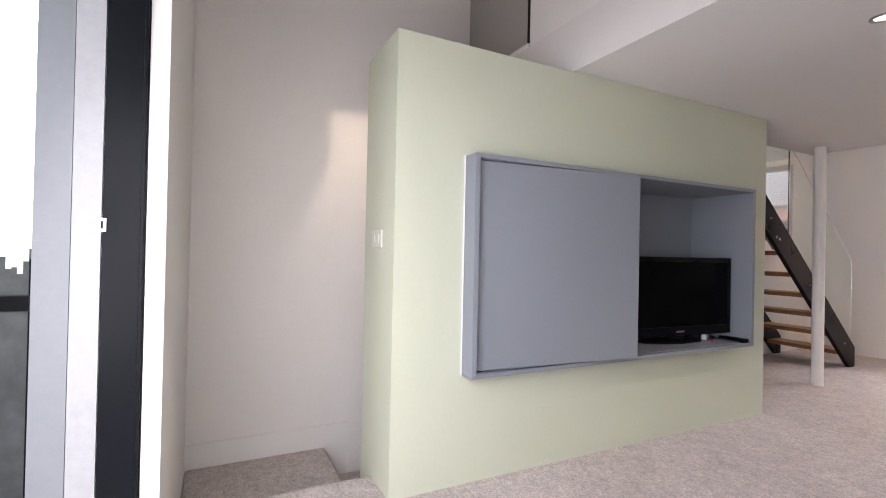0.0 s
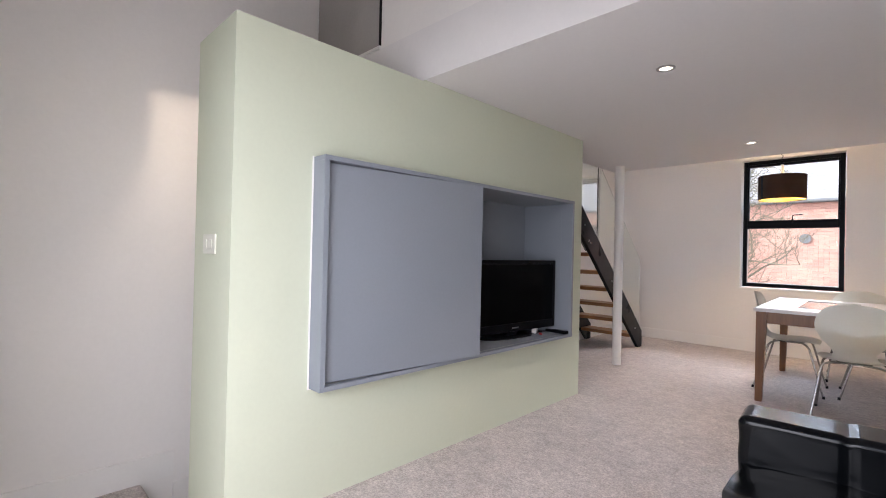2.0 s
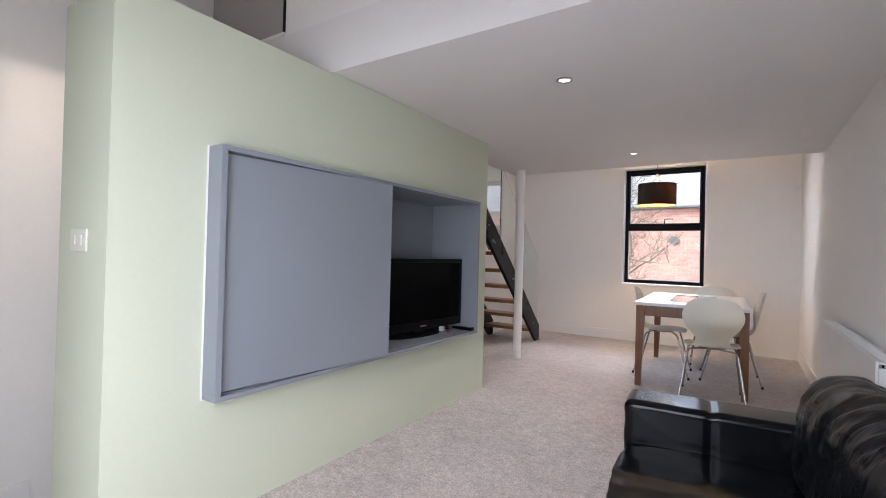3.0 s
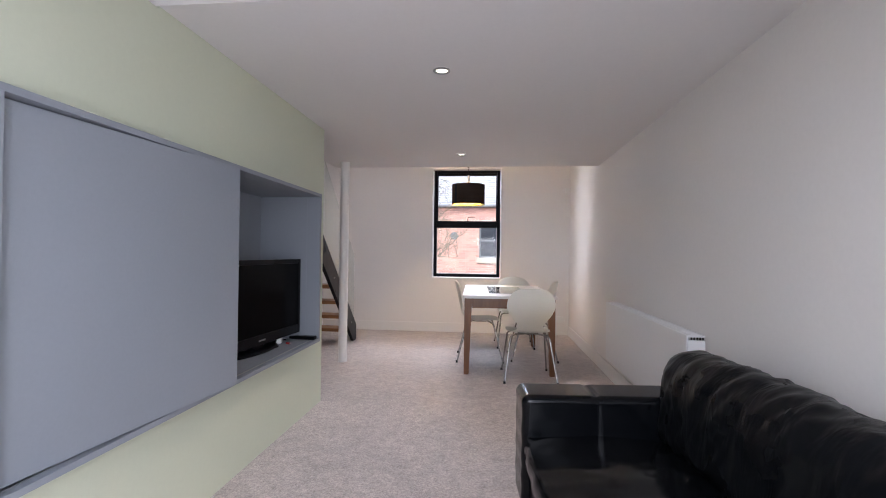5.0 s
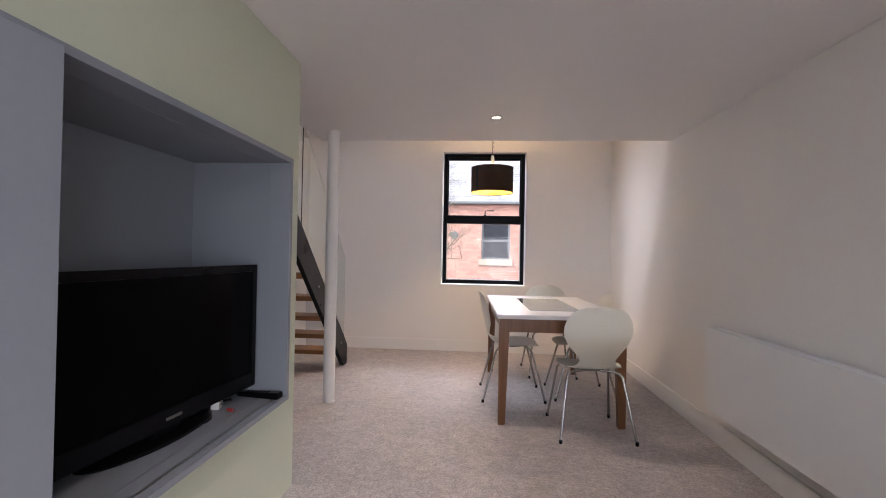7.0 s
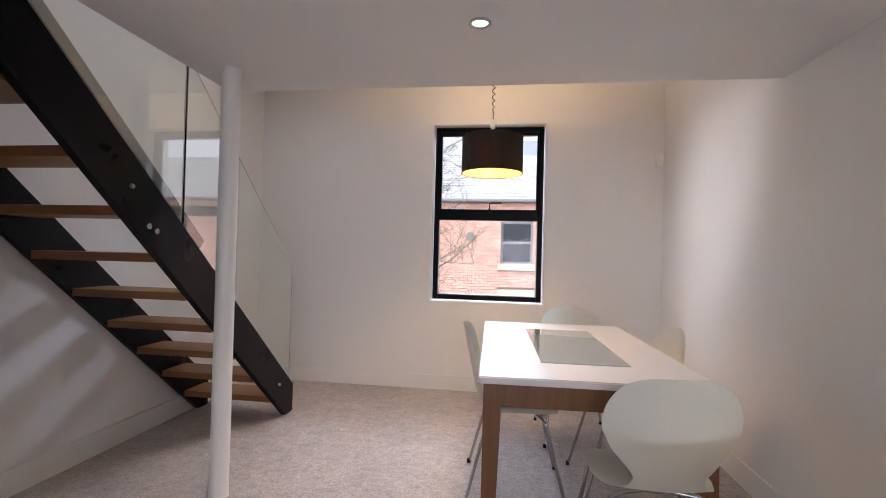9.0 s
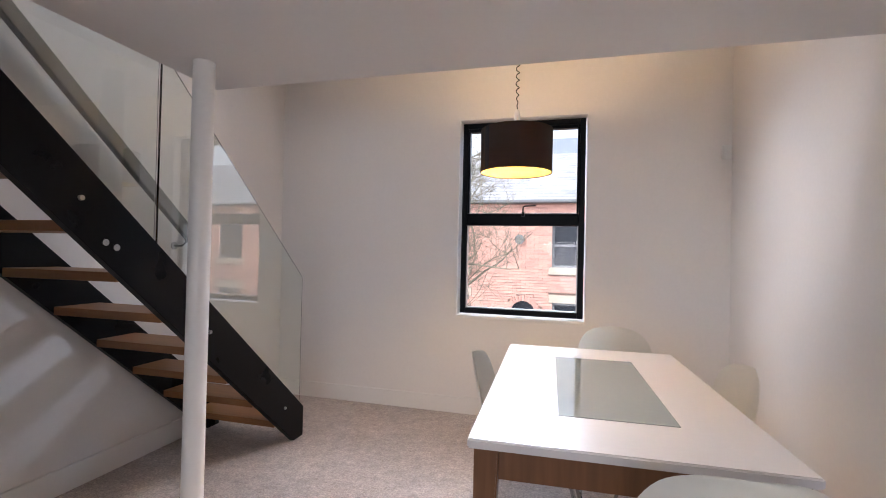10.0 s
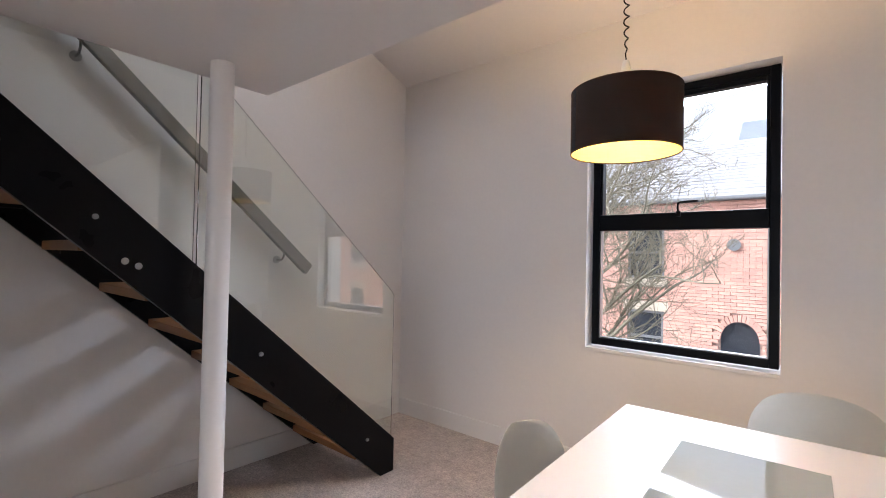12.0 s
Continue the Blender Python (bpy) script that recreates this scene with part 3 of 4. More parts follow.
remote = thing("remote_control", "long black remote control with a rounded end on the niche floor", "remote control", pose(-0.008, -0.356, 0.554, 0, 0, -6))
rc = bmesh.new()
bmesh.ops.create_cube(rc, size=1.0, matrix=Matrix.LocRotScale((0, 0, 0.014), None, (0.20, 0.048, 0.028)))
for v in rc.verts:
    if v.co.x < 0:
        v.co.y *= 0.62
        v.co.z *= 0.7
bmesh.ops.bevel(rc, geom=list(rc.edges), offset=0.007, segments=4, profile=0.5, affect="EDGES")
part("body", rc, PLASTIC_BLACK, remote)
for kx in range(6):
    for ky in (-1, 0, 1):
        part("button", boxed(-0.052 + kx * 0.018, -0.043 + kx * 0.018, ky * 0.009 - 0.003, ky * 0.009 + 0.003, 0.016, 0.0230 + 0.0007 * kx), SCREEN, remote, smooth=False)
cable = tagged(link("power_cable", tube(bmesh.new(), [(-0.10 - 0.05 * math.sin(i * 0.55), -0.42 - 0.028 * i, 0.560) for i in range(12)], 0.005, 8), PLASTIC_BLACK, True), "thin black cable lying behind the television foot", "cable")
plug = thing("plug_adapter", "small white plug adapter lying beside the television foot", "plug", pose(-0.105, -0.515, 0.554, 0, 0, 15))
part("body", boxed(-0.016, 0.016, -0.026, 0.026, 0.0, 0.040, bevel=0.004), PLASTIC_WHITE, plug)
part("pin", boxed(0.016, 0.024, -0.012, -0.006, 0.014, 0.02), STEEL, plug)
part("pin", boxed(0.016, 0.024, 0.006, 0.012, 0.014, 0.02), STEEL, plug)
rca = thing("red_connector", "tiny red and steel cable connector on the niche floor", "connector", pose(-0.03, -0.545, 0.554, 0, 0, -20))
part("sleeve", tube(bmesh.new(), [(-0.014, 0, 0.007), (0.014, 0, 0.007)], 0.007, 10), RED, rca)
part("tip", tube(bmesh.new(), [(0.014, 0, 0.007), (0.024, 0, 0.007)], 0.004, 8), STEEL, rca)


def wall_switch():
    s = thing("light_switch", "off-white plastic double light switch on the green partition", "light switch", pose(-0.23, FW_SOUTH, 1.185))
    part("plate", boxed(-0.073, 0.073, -0.009, -0.0005, -0.043, 0.043, bevel=0.003), PLASTIC_CREAM, s)
    for x in (-0.03, 0.03):
        part("rocker", boxed(x - 0.012, x + 0.012, -0.013, -0.009, -0.02, 0.02, bevel=0.002), PLASTIC_CREAM, s)
    return s


wall_switch()

# ---- column ----
bm = lathe(bmesh.new(), [(0, 0), (0.049, 0), (0.049, 0.004), (0.046, 0.006), (0.046, CEIL - 0.001), (0, CEIL - 0.001)], 40)
col = link("column", bm, TRIM, True)
col.matrix_basis = pose(-0.243, 1.292, 0)
tagged(col, "slim round white painted steel column under the mezzanine", "column")


# ---- open staircase ----
def staircase():
    s = thing("staircase", "open-riser staircase with black steel stringers and oak treads", "staircase", pose(0, 0, 0))
    g = 0.9
    top = -0.18

    def stringer(x0, x1):
        o = [(2.533, 0.0), (2.533, 0.207), (top, 0.207 + g * (2.533 - top)), (top, g * (2.425 - top)), (2.425, 0.0)]
        bm = prism(bmesh.new(), o, 0, x0, x1)
        bmesh.ops.bevel(bm, geom=list(bm.edges), offset=0.002, segments=1, affect="EDGES")
        return bm
    part("stringer", stringer(-0.500, -0.460), BLACK_METAL, s, smooth=False)
    part("stringer", stringer(-1.214, -1.174), BLACK_METAL, s, smooth=False)
    for k in range(1, 12):
        y = 2.487 - 0.2267 * (k - 1)
        z = 0.2042 * k - 0.018
        tread = boxed(-1.173, -0.501, y - 0.238, y, z - 0.042, z, bevel=0.004)
        part("tread", tread, OAK, s, "solid oak tread")
        for x in (-1.172, -0.514):
            part("bracket", boxed(x, x + 0.008, y - 0.17, y - 0.08, z - 0.060, z - 0.043), BLACK_METAL, s, smooth=False)

    def disc(y, z, r):
        bm = bmesh.new()
        tube(bm, [(-0.461, y, z), (-0.452, y, z), (-0.449, y, z)], r, 20, r * 0.86)
        part("bolt_cap", bm, STEEL if r < 0.013 else CHROME, s, "round steel fixing")
    for y, z, r in ((0.93, 1.50, 0.011), (1.028, 1.332, 0.016), (1.075, 1.312, 0.016), (1.61, 0.88, 0.011), (2.305, 0.262, 0.010), (0.30, 2.06, 0.011)):
        disc(y, z, r)

    def glass(y0, y1, front):
        low = lambda y: 0.207 + g * (2.533 - y) - 0.12
        high = lambda y: 1.135 + g * (2.545 - y)
        bm = prism(bmesh.new(), [(y1, max(0.16, low(y1))), (y1, high(y1) - 0.030), (y1 - 0.002, high(y1) - 0.016), (y1 - 0.008, high(y1) - 0.003), (y1 - 0.020, high(y1) + 0.013), (y0, high(y0)), (y0, low(y0))], 0, -0.5135, -0.5015)
        bmesh.ops.bevel(bm, geom=list(bm.edges), offset=0.0012, segments=1, affect="EDGES")
        pane("glass_panel", bm, s, GREEN_GLASS)
    glass(1.315, 2.548, True)
    glass(0.02, 1.300, False)
    return s


staircase()


def handrail():
    h = thing("handrail", "flat brushed steel handrail fixed to the wall beside the stairs", "handrail", pose(0, 0, 0))
    g = 0.9
    o = [(2.285, 1.235), (2.33, 1.295), (-0.42, 1.295 + g * 2.75), (-0.42, 1.235 + g * 2.705)]
    bm = prism(bmesh.new(), o, 0, -1.155, -1.110)
    bmesh.ops.bevel(bm, geom=list(bm.edges), offset=0.004, segments=2, affect="EDGES")
    part("rail", bm, RAIL_STEEL, h)
    for y in (2.12, 1.0, -0.3):
        z = 1.245 + g * (2.30 - y)
        part("bracket", tube(bmesh.new(), [(-1.132, y, z + 0.005), (-1.132, y, z - 0.05), (-1.16, y, z - 0.075), (WEST + 0.001, y, z - 0.075)], 0.006, 8), RAIL_STEEL, h)
        part("rose", tube(bmesh.new(), [(WEST + 0.001, y, z - 0.075), (WEST + 0.008, y, z - 0.075)], 0.026, 20), STEEL, h)
    return h


handrail()


# ---- ceiling downlights ----
def downlight(x, y):
    d = thing("downlight", "round recessed ceiling downlight with a steel rim, switched on", "ceiling light", pose(x, y, CEIL), "ceiling downlights")
    part("rim", lathe(bmesh.new(), [(0.030, -0.002), (0.034, -0.008), (0.046, -0.005), (0.046, -0.0005), (0.030, -0.0005)], 32), STEEL, d)
    part("lamp", lathe(bmesh.new(), [(0, -0.003), (0.022, -0.0035), (0.030, -0.001)], 24), SPOT_GLOW, d)
    lamp = new("downlight_beam", bpy.data.lights.new("downlight_beam", "SPOT"))
    lamp.data.energy, lamp.data.color, lamp.data.spot_size, lamp.data.spot_blend = 12, (1.0, 0.84, 0.68), radians(95), 0.7
    lamp.data.shadow_soft_size = 0.03
    lamp.matrix_world = look((x, y, CEIL - 0.02), (x, y, 0))
    return d


downlight(1.052, -1.118)
downlight(1.034, 0.935)


# ---- pendant lamp ----
def pendant():
    x, y, zb, zt, r = 1.045, 2.30, 1.803, 2.048, 0.208
    top = EAVE + PITCH * (NORTH - y)
    p = thing("pendant_lamp", "dark brown fabric drum pendant with a lit cream lining", "pendant lamp", pose(x, y, 0))
    part("shade", lathe(bmesh.new(), [(r, zb), (r, zt), (r - 0.003, zt), (r - 0.003, zb)], 72), SHADE_OUT, p, "dark brown fabric drum")
    part("lining", lathe(bmesh.new(), [(r - 0.0035, zb + 0.002), (r - 0.0035, zt - 0.002)], 72), SHADE_IN, p, "cream inner lining")
    for z in (zb, zt):
        hem = tube(bmesh.new(), [((r - 0.0015) * math.cos(i * math.pi / 30), (r - 0.0015) * math.sin(i * math.pi / 30), z) for i in range(61)], 0.003, 6, caps=False)
        part("hem", hem, SHADE_OUT, p)
    fold = bmesh.new()
    ring = [radians(-141 + 2.0 * i) for i in range(6)]
    prism(fold, [((r + 0.0012) * math.cos(a), (r + 0.0012) * math.sin(a)) for a in ring] + [((r + 0.0002) * math.cos(a), (r + 0.0002) * math.sin(a)) for a in reversed(ring)], 2, zb + 0.001, zt - 0.001)
    part("overlap", fold, SHADE_FOLD, p, "dark overlapping seam of the shade")
    sp = bmesh.new()
    for k in range(3):
        a = k * 2.094 + 0.4
        tube(sp, [(0.02 * math.cos(a), 0.02 * math.sin(a), zt - 0.02), ((r - 0.004) * math.cos(a), (r - 0.004) * math.sin(a), zt - 0.006)], 0.002, 6)
    part("spider", sp, STEEL, p)
    part("diffuser_bulb", lathe(bmesh.new(), [(0, -0.055), (0.022, -0.05), (0.032, -0.03), (0.030, -0.005), (0.016, 0.03), (0.013, 0.05), (0, 0.05)], 20, (0, 0, 1.955)), BULB, p, "lit warm bulb")
    part("lamp_holder", lathe(bmesh.new(), [(0, 0), (0.018, 0), (0.018, 0.045), (0.015, 0.05), (0.015, 0.058), (0.018, 0.062), (0.018, 0.085), (0.011, 0.115), (0, 0.118)], 20, (0, 0, 2.058)), PLASTIC_WHITE, p, "cream lamp holder")
    cord, n = [], 320
    for i in range(n + 1):
        t = i / n
        z = 2.172 + (top - 0.05 - 2.172) * t
        a = 0.010 * min(1, 8 * t)
        w = 2 * math.pi * (top - 2.2) / 0.045 * t
        cord.append((a * math.cos(w), a * math.sin(w), z))
    part("cord", tube(bmesh.new(), cord, 0.003, 6), PLASTIC_BLACK, p, "curly dark cord")
    part("ceiling_rose", lathe(bmesh.new(), [(0, 0), (0.02, 0), (0.05, 0.04), (0.05, 0.09), (0, 0.09)], 24, (0, 0, top - 0.055)), PLASTIC_WHITE, p)
    lamp = new("pendant_light", bpy.data.lights.new("pendant_light", "POINT"))
    lamp.data.energy, lamp.data.color, lamp.data.shadow_soft_size = 27, (1.0, 0.68, 0.35), 0.05
    lamp.location = (x, y, 1.955)
    return p


pendant()

# unseen lamp added behind the partition; plates above and landing side shape its glow
st = thing("added_glow_box", "unseen box added behind the partition to shape the glow on the stair wall", "wall light", pose(FW_BACK, -2.70, 2.0))
part("back_plate", boxed(-0.010, -0.001, -0.10, 0.10, -0.06, 0.02, bevel=0.003), STEEL, st)
part("side_shield", boxed(-0.22, -0.010, -0.098, -0.090, -0.06, 0.012, bevel=0.001), STEEL, st)
part("side_shield", boxed(-0.22, -0.010, 0.090, 0.098, -0.06, 0.012, bevel=0.001), STEEL, st)
part("top_shield", boxed(-0.22, -0.010, -0.098, 0.098, 0.012, 0.020, bevel=0.001), STEEL, st)
lamp = new("stair_glow_fill", bpy.data.lights.new("stair_glow_fill", "POINT"))
lamp.data.energy, lamp.data.color, lamp.data.shadow_soft_size = 2.4, (1.0, 0.80, 0.58), 0.012
lamp.location = (FW_BACK - 0.09, -2.765, 1.995)


# ---- dining table ----
def dining_table():
    t = thing("dining_table", "white lacquered dining table with walnut legs and a grey glass inlay", "table", pose(1.497, 1.705, 0, 0, 0, 1.8))
    w, l, h = 0.457, 0.755, 0.772
    ix, iy = (-0.19, 0.195), (-0.475, 0.465)
    top = bmesh.new()
    bmesh.ops.create_cube(top, size=1.0, matrix=Matrix.LocRotScale((0, 0, h - 0.0145), None, (2 * w, 2 * l, 0.029)))
    bmesh.ops.bevel(top, geom=list(top.edges), offset=0.005, segments=3, affect="EDGES")
    part("tabletop", top, LACQUER, t, "white lacquered top")
    part("glass_inlay", boxed(ix[0], ix[1], iy[0], iy[1], h - 0.002, h + 0.0025, bevel=0.001), FROST, t, "grey frosted glass inlay")
    a = 0.095
    z1 = h - 0.0295
    part("apron", boxed(-w + 0.09, w - 0.09, -l + 0.035, -l + 0.06, z1 - a, z1, bevel=0.002), WALNUT, t)
    part("apron", boxed(-w + 0.09, w - 0.09, l - 0.06, l - 0.035, z1 - a, z1, bevel=0.002), WALNUT, t)
    part("apron", boxed(-w + 0.035, -w + 0.06, -l + 0.09, l - 0.09, z1 - a, z1, bevel=0.002), WALNUT, t)
    part("apron", boxed(w - 0.06, w - 0.035, -l + 0.09, l - 0.09, z1 - a, z1, bevel=0.002), WALNUT, t)
    for sx in (-1, 1):
        for sy in (-1, 1):
            leg = bmesh.new()
            cx, cy = sx * (w - 0.055), sy * (l - 0.055)
            bmesh.ops.create_cube(leg, size=1.0, matrix=Matrix.LocRotScale((cx, cy, z1 / 2), None, (0.074, 0.074, z1)))
            for v in leg.verts:
                if v.co.z < 0.1:
                    v.co.x = cx + sx * 0.037 + (v.co.x - cx - sx * 0.037) * 0.66
                    v.co.y = cy + sy * 0.037 + (v.co.y - cy - sy * 0.037) * 0.66
            bmesh.ops.bevel(leg, geom=list(leg.edges), offset=0.004, segments=2, affect="EDGES")
            part("leg", leg, WALNUT, t)
    return t


dining_table()


# ---- dining chairs ----
def chair_shell():
    """A moulded seat and back in one, waisted above the seat, as a double sheet."""
    cs = np.array([0.0, 0.03, 0.08, 0.16, 0.26, 0.34, 0.41, 0.47, 0.52, 0.575, 0.64, 0.71, 0.77, 0.82, 0.86, 0.885])
    hw = np.array([0.135, 0.175, 0.200, 0.212, 0.208, 0.180, 0.130, 0.110, 0.146, 0.192, 0.2175, 0.221, 0.214, 0.185, 0.130, 0.03])
    py = np.array([0.215, 0.187, 0.137, 0.057, -0.043, -0.122, -0.178, -0.208, -0.222, -0.233, -0.246, -0.260, -0.272, -0.281, -0.288, -0.292])
    pz = np.array([0.432, 0.441, 0.447, 0.446, 0.440, 0.443, 0.468, 0.514, 0.562, 0.616, 0.676, 0.740, 0.794, 0.838, 0.862, 0.872])
    nu = 16
    s = np.concatenate([np.linspace(0, 0.78, 38), 0.885 - 0.105 * (1 - np.linspace(0, 1, 13)[1:]) ** 2])
    nv = len(s)
    bm = bmesh.new()
    rows = []
    fine = np.linspace(-0.06, 0.945, 400)
    kernel = np.hanning(25) / np.hanning(25).sum()

    def eased(values):
        a, b = (values[1] - values[0]) / (cs[1] - cs[0]), (values[-1] - values[-2]) / (cs[-1] - cs[-2])
        raw = np.where(fine < 0, values[0] + a * fine, np.where(fine > cs[-1], values[-1] + b * (fine - cs[-1]), np.interp(fine, cs, values)))
        return np.convolve(raw, kernel, "same")
    ey, ez, ew = eased(py), eased(pz), eased(hw)
    for k in range(nv):
        w = np.interp(s[k], cs, hw) if s[k] < 0.03 else np.interp(s[k], fine, ew) if s[k] < 0.62 else 0.2215 * math.sqrt(max(0.0004, 1 - ((s[k] - 0.675) / 0.2105) ** 2))
        y, z = np.interp(s[k], fine, ey), np.interp(s[k], fine, ez)
        back = min(1, max(0, (s[k] - 0.36) / 0.24))
        back = back * back * (3 - 2 * back)
        row = []
        for i in range(nu + 1):
            u = 2 * i / nu - 1
            row.append(bm.verts.new((u * w, y + back * 0.045 * u * u * (w / 0.22), z + (1 - back) * 0.012 * u * u)))
        rows.append(row)
    for a, b in zip(rows, rows[1:]):
        for i in range(nu):
            bm.faces.new((a[i], a[i + 1], b[i + 1], b[i]))
    bmesh.ops.solidify(bm, geom=list(bm.faces), thickness=0.011)
    bmesh.ops.recalc_face_normals(bm, faces=bm.faces)
    return bm


def chair_leg(sx, sy):
    fx, fy = (0.240, -0.250) if sy < 0 else (0.226, 0.250)
    pts = [(sx * 0.05, sy * 0.085, 0.428), (sx * 0.13, sy * 0.11, 0.427), (sx * 0.165, sy * 0.13, 0.419), (sx * 0.182, sy * 0.148, 0.395), (sx * fx * 0.985, fy * 0.97, 0.03), (sx * fx, fy, 0.012)]
    return tube(bmesh.new(), pts, 0.0085, 10)


def dining_chair(m):
    c = thing("dining_chair", "white moulded dining chair with a round waisted back and chrome legs", "chair", m, "chairs round the dining table")
    part("shell", chair_shell(), SHELL, c, "white moulded seat and back")
    hub = lathe(bmesh.new(), [(0, 0), (0.10, 0), (0.10, 0.008), (0, 0.008)], 24, (0, 0, 0.424))
    part("seat_plate", hub, CHROME, c)
    for sx in (-1, 1):
        for sy in (-1, 1):
            leg = part("leg", chair_leg(sx, sy), CHROME, c, "bent chrome tube leg")
            fx, fy = (0.240, -0.250) if sy < 0 else (0.226, 0.250)
            part("foot", lathe(bmesh.new(), [(0, 0), (0.011, 0), (0.0115, 0.018), (0.009, 0.024), (0, 0.024)], 12, (sx * fx, fy, 0)), PLASTIC_BLACK, leg, "black rubber foot")
    return c


chair = dining_chair(pose(1.694, 0.950, 0, 0, 0, 3.0))
copy_thing(chair, pose(1.222, 1.680, 0, 0, 0, -88))
copy_thing(chair, pose(1.652, 2.475, 0, 0, 0, 182))
copy_thing(chair, pose(1.812, 1.780, 0, 0, 0, 93))


# ---- leather sofa ----
def sofa():
    s = thing("sofa", "black leather sofa with a creased back cushion and square arms", "sofa", pose(1.452, -1.225, 0, 0, 0, 4.5))
    length = 1.80
    part("base", cushion(bmesh.new(), 0.03, 0.84, -length + 0.03, -0.03, 0.06, 0.26, 0.005, 0.004, 10, 1.0, 0.03), LEATHER, s)
    for k, (a, b) in enumerate(((-0.235, 0.0), (-length, -length + 0.235))):
        arm = cushion(bmesh.new(), 0.0, 0.80, a, b, 0.05, 0.552, 0.0, 0.0, 58, 3.0 + k, 0.032)
        for v in arm.verts:
            c = v.co
            seam = 0.007 * math.exp(-((c.x - 0.33) / 0.012) ** 2)
            fold = 0.5 + 0.5 * math.sin(c.z * 2 * math.pi / 0.125 + 3 * noise.noise(c * 4))
            mid = Vector((0.4, (a + b) / 2, 0.3))
            if c.z > 0.52:
                c.z -= seam
            elif abs(c.y - mid.y) > 0.09:
                c.y -= math.copysign(seam + 0.002 * noise.noise(Vector((c.x * 6, k, c.z * 7))), c.y - mid.y)
            if c.x < 0.03 and c.z < 0.53:
                c.x -= 0.003 * fold
        part("arm", arm, LEATHER, s, "padded square arm with a stitched seam")
    inner = length - 0.47
    for k in range(2):
        y1 = -0.237 - k * inner / 2
        part("seat_cushion", cushion(bmesh.new(), 0.01, 0.66, y1 - inner / 2 + 0.004, y1 - 0.002, 0.24, 0.375, 0.022, 0.006, 18, 7.0 + k, 0.05), LEATHER, s)
    part("back_frame", cushion(bmesh.new(), 0.70, 0.86, -length + 0.03, -0.03, 0.06, 0.54, 0.006, 0.004, 12, 11.0, 0.05), LEATHER, s)
    bm = cushion(bmesh.new(), 0.565, 0.83, -length + 0.10, -0.13, 0.33, 0.775, 0.0, 0.011, 64, 14.0, 0.128)
    for v in bm.verts:
        v.co.x += (v.co.z - 0.33) * 0.14
    back = part("back_cushion", bm, CREASED_LEATHER, s, "creased leather back cushion")
    ridge = [(0.775 + 0.004 * math.sin(i * 1.7), -0.28 - i * (length - 0.53) / 24, 0.762 + 0.003 * math.sin(i * 2.3)) for i in range(25)]
    part("piping", tube(bmesh.new(), ridge, 0.005, 8), LEATHER, back, "stitched piping along the top")
    for x in (0.07, 0.78):
        for y in (-0.07, -length + 0.07):
            part("foot", lathe(bmesh.new(), [(0, 0), (0.025, 0), (0.03, 0.07), (0, 0.07)], 16, (x, y, 0)), PLASTIC_BLACK, s)
    return s


sofa()


# ---- radiator ----
def radiator():
    r = thing("radiator", "white enamelled panel radiator with a slotted top on the wall", "radiator", pose(EAST, -0.08, 0.245))
    f, d, h = -0.112, 0.85, 0.512
    part("front_panel", boxed(f, f + 0.012, -d, d, 0, h, bevel=0.004), RADIATOR, r)
    part("body", boxed(f + 0.013, -0.03, -d + 0.012, d - 0.012, 0.03, h - 0.03), RADIATOR, r, smooth=False)
    for y in (-d, d - 0.008):
        part("end_panel", boxed(f + 0.012, -0.014, y, y + 0.008, 0.012, h - 0.028, bevel=0.002), RADIATOR, r)
    top = bmesh.new()
    box(top, f + 0.012, f + 0.030, -d, d, h - 0.012, h - 0.001, 0.002)
    box(top, -0.030, -0.014, -d, d, h - 0.012, h - 0.001, 0.002)
    part("top_rail", top, RADIATOR, r)
    for k in range(86):
        y = -d + 0.006 + k * (2 * d - 0.012) / 85
        part("grille_bar", boxed(f + 0.030, -0.030, y - 0.004, y + 0.004, h - 0.012, h - 0.003), RADIATOR, r, smooth=False)
    for k in range(5):
        x = f + 0.022 + k * 0.015
        part("end_slot", boxed(x, x + 0.007, -d - 0.001, -d + 0.004, h - 0.026, h - 0.013), PLASTIC_BLACK, r, "dark end slot", smooth=False)
    for y in (-0.6, 0.6):
        part("wall_bracket", boxed(-0.03, -0.001, y - 0.02, y + 0.02, 0.1, h - 0.1), RADIATOR, r, smooth=False)
    return r


radiator()

pir = thing("motion_sensor", "small white alarm sensor high on the wall near the corner", "alarm sensor", pose(2.448, NORTH, 2.10, 0, 0, 0))
part("body", boxed(-0.030, 0.030, -0.042, -0.001, -0.05, 0.05, bevel=0.008, segments=3), PLASTIC_WHITE, pir)
part("lens", boxed(-0.020, 0.020, -0.047, -0.040, -0.035, 0.0, bevel=0.003), TRIM, pir)
out = thing("wall_socket", "white double socket low on the end wall", "socket", pose(2.36, NORTH, 0.225))
part("plate", boxed(-0.073, 0.073, -0.010, -0.0005, -0.043, 0.043, bevel=0.003), PLASTIC_WHITE, out)
for x in (-0.035, 0.035):
    part("rocker", boxed(x - 0.007, x + 0.007, -0.013, -0.010, 0.012, 0.03, bevel=0.001), PLASTIC_WHITE, out)

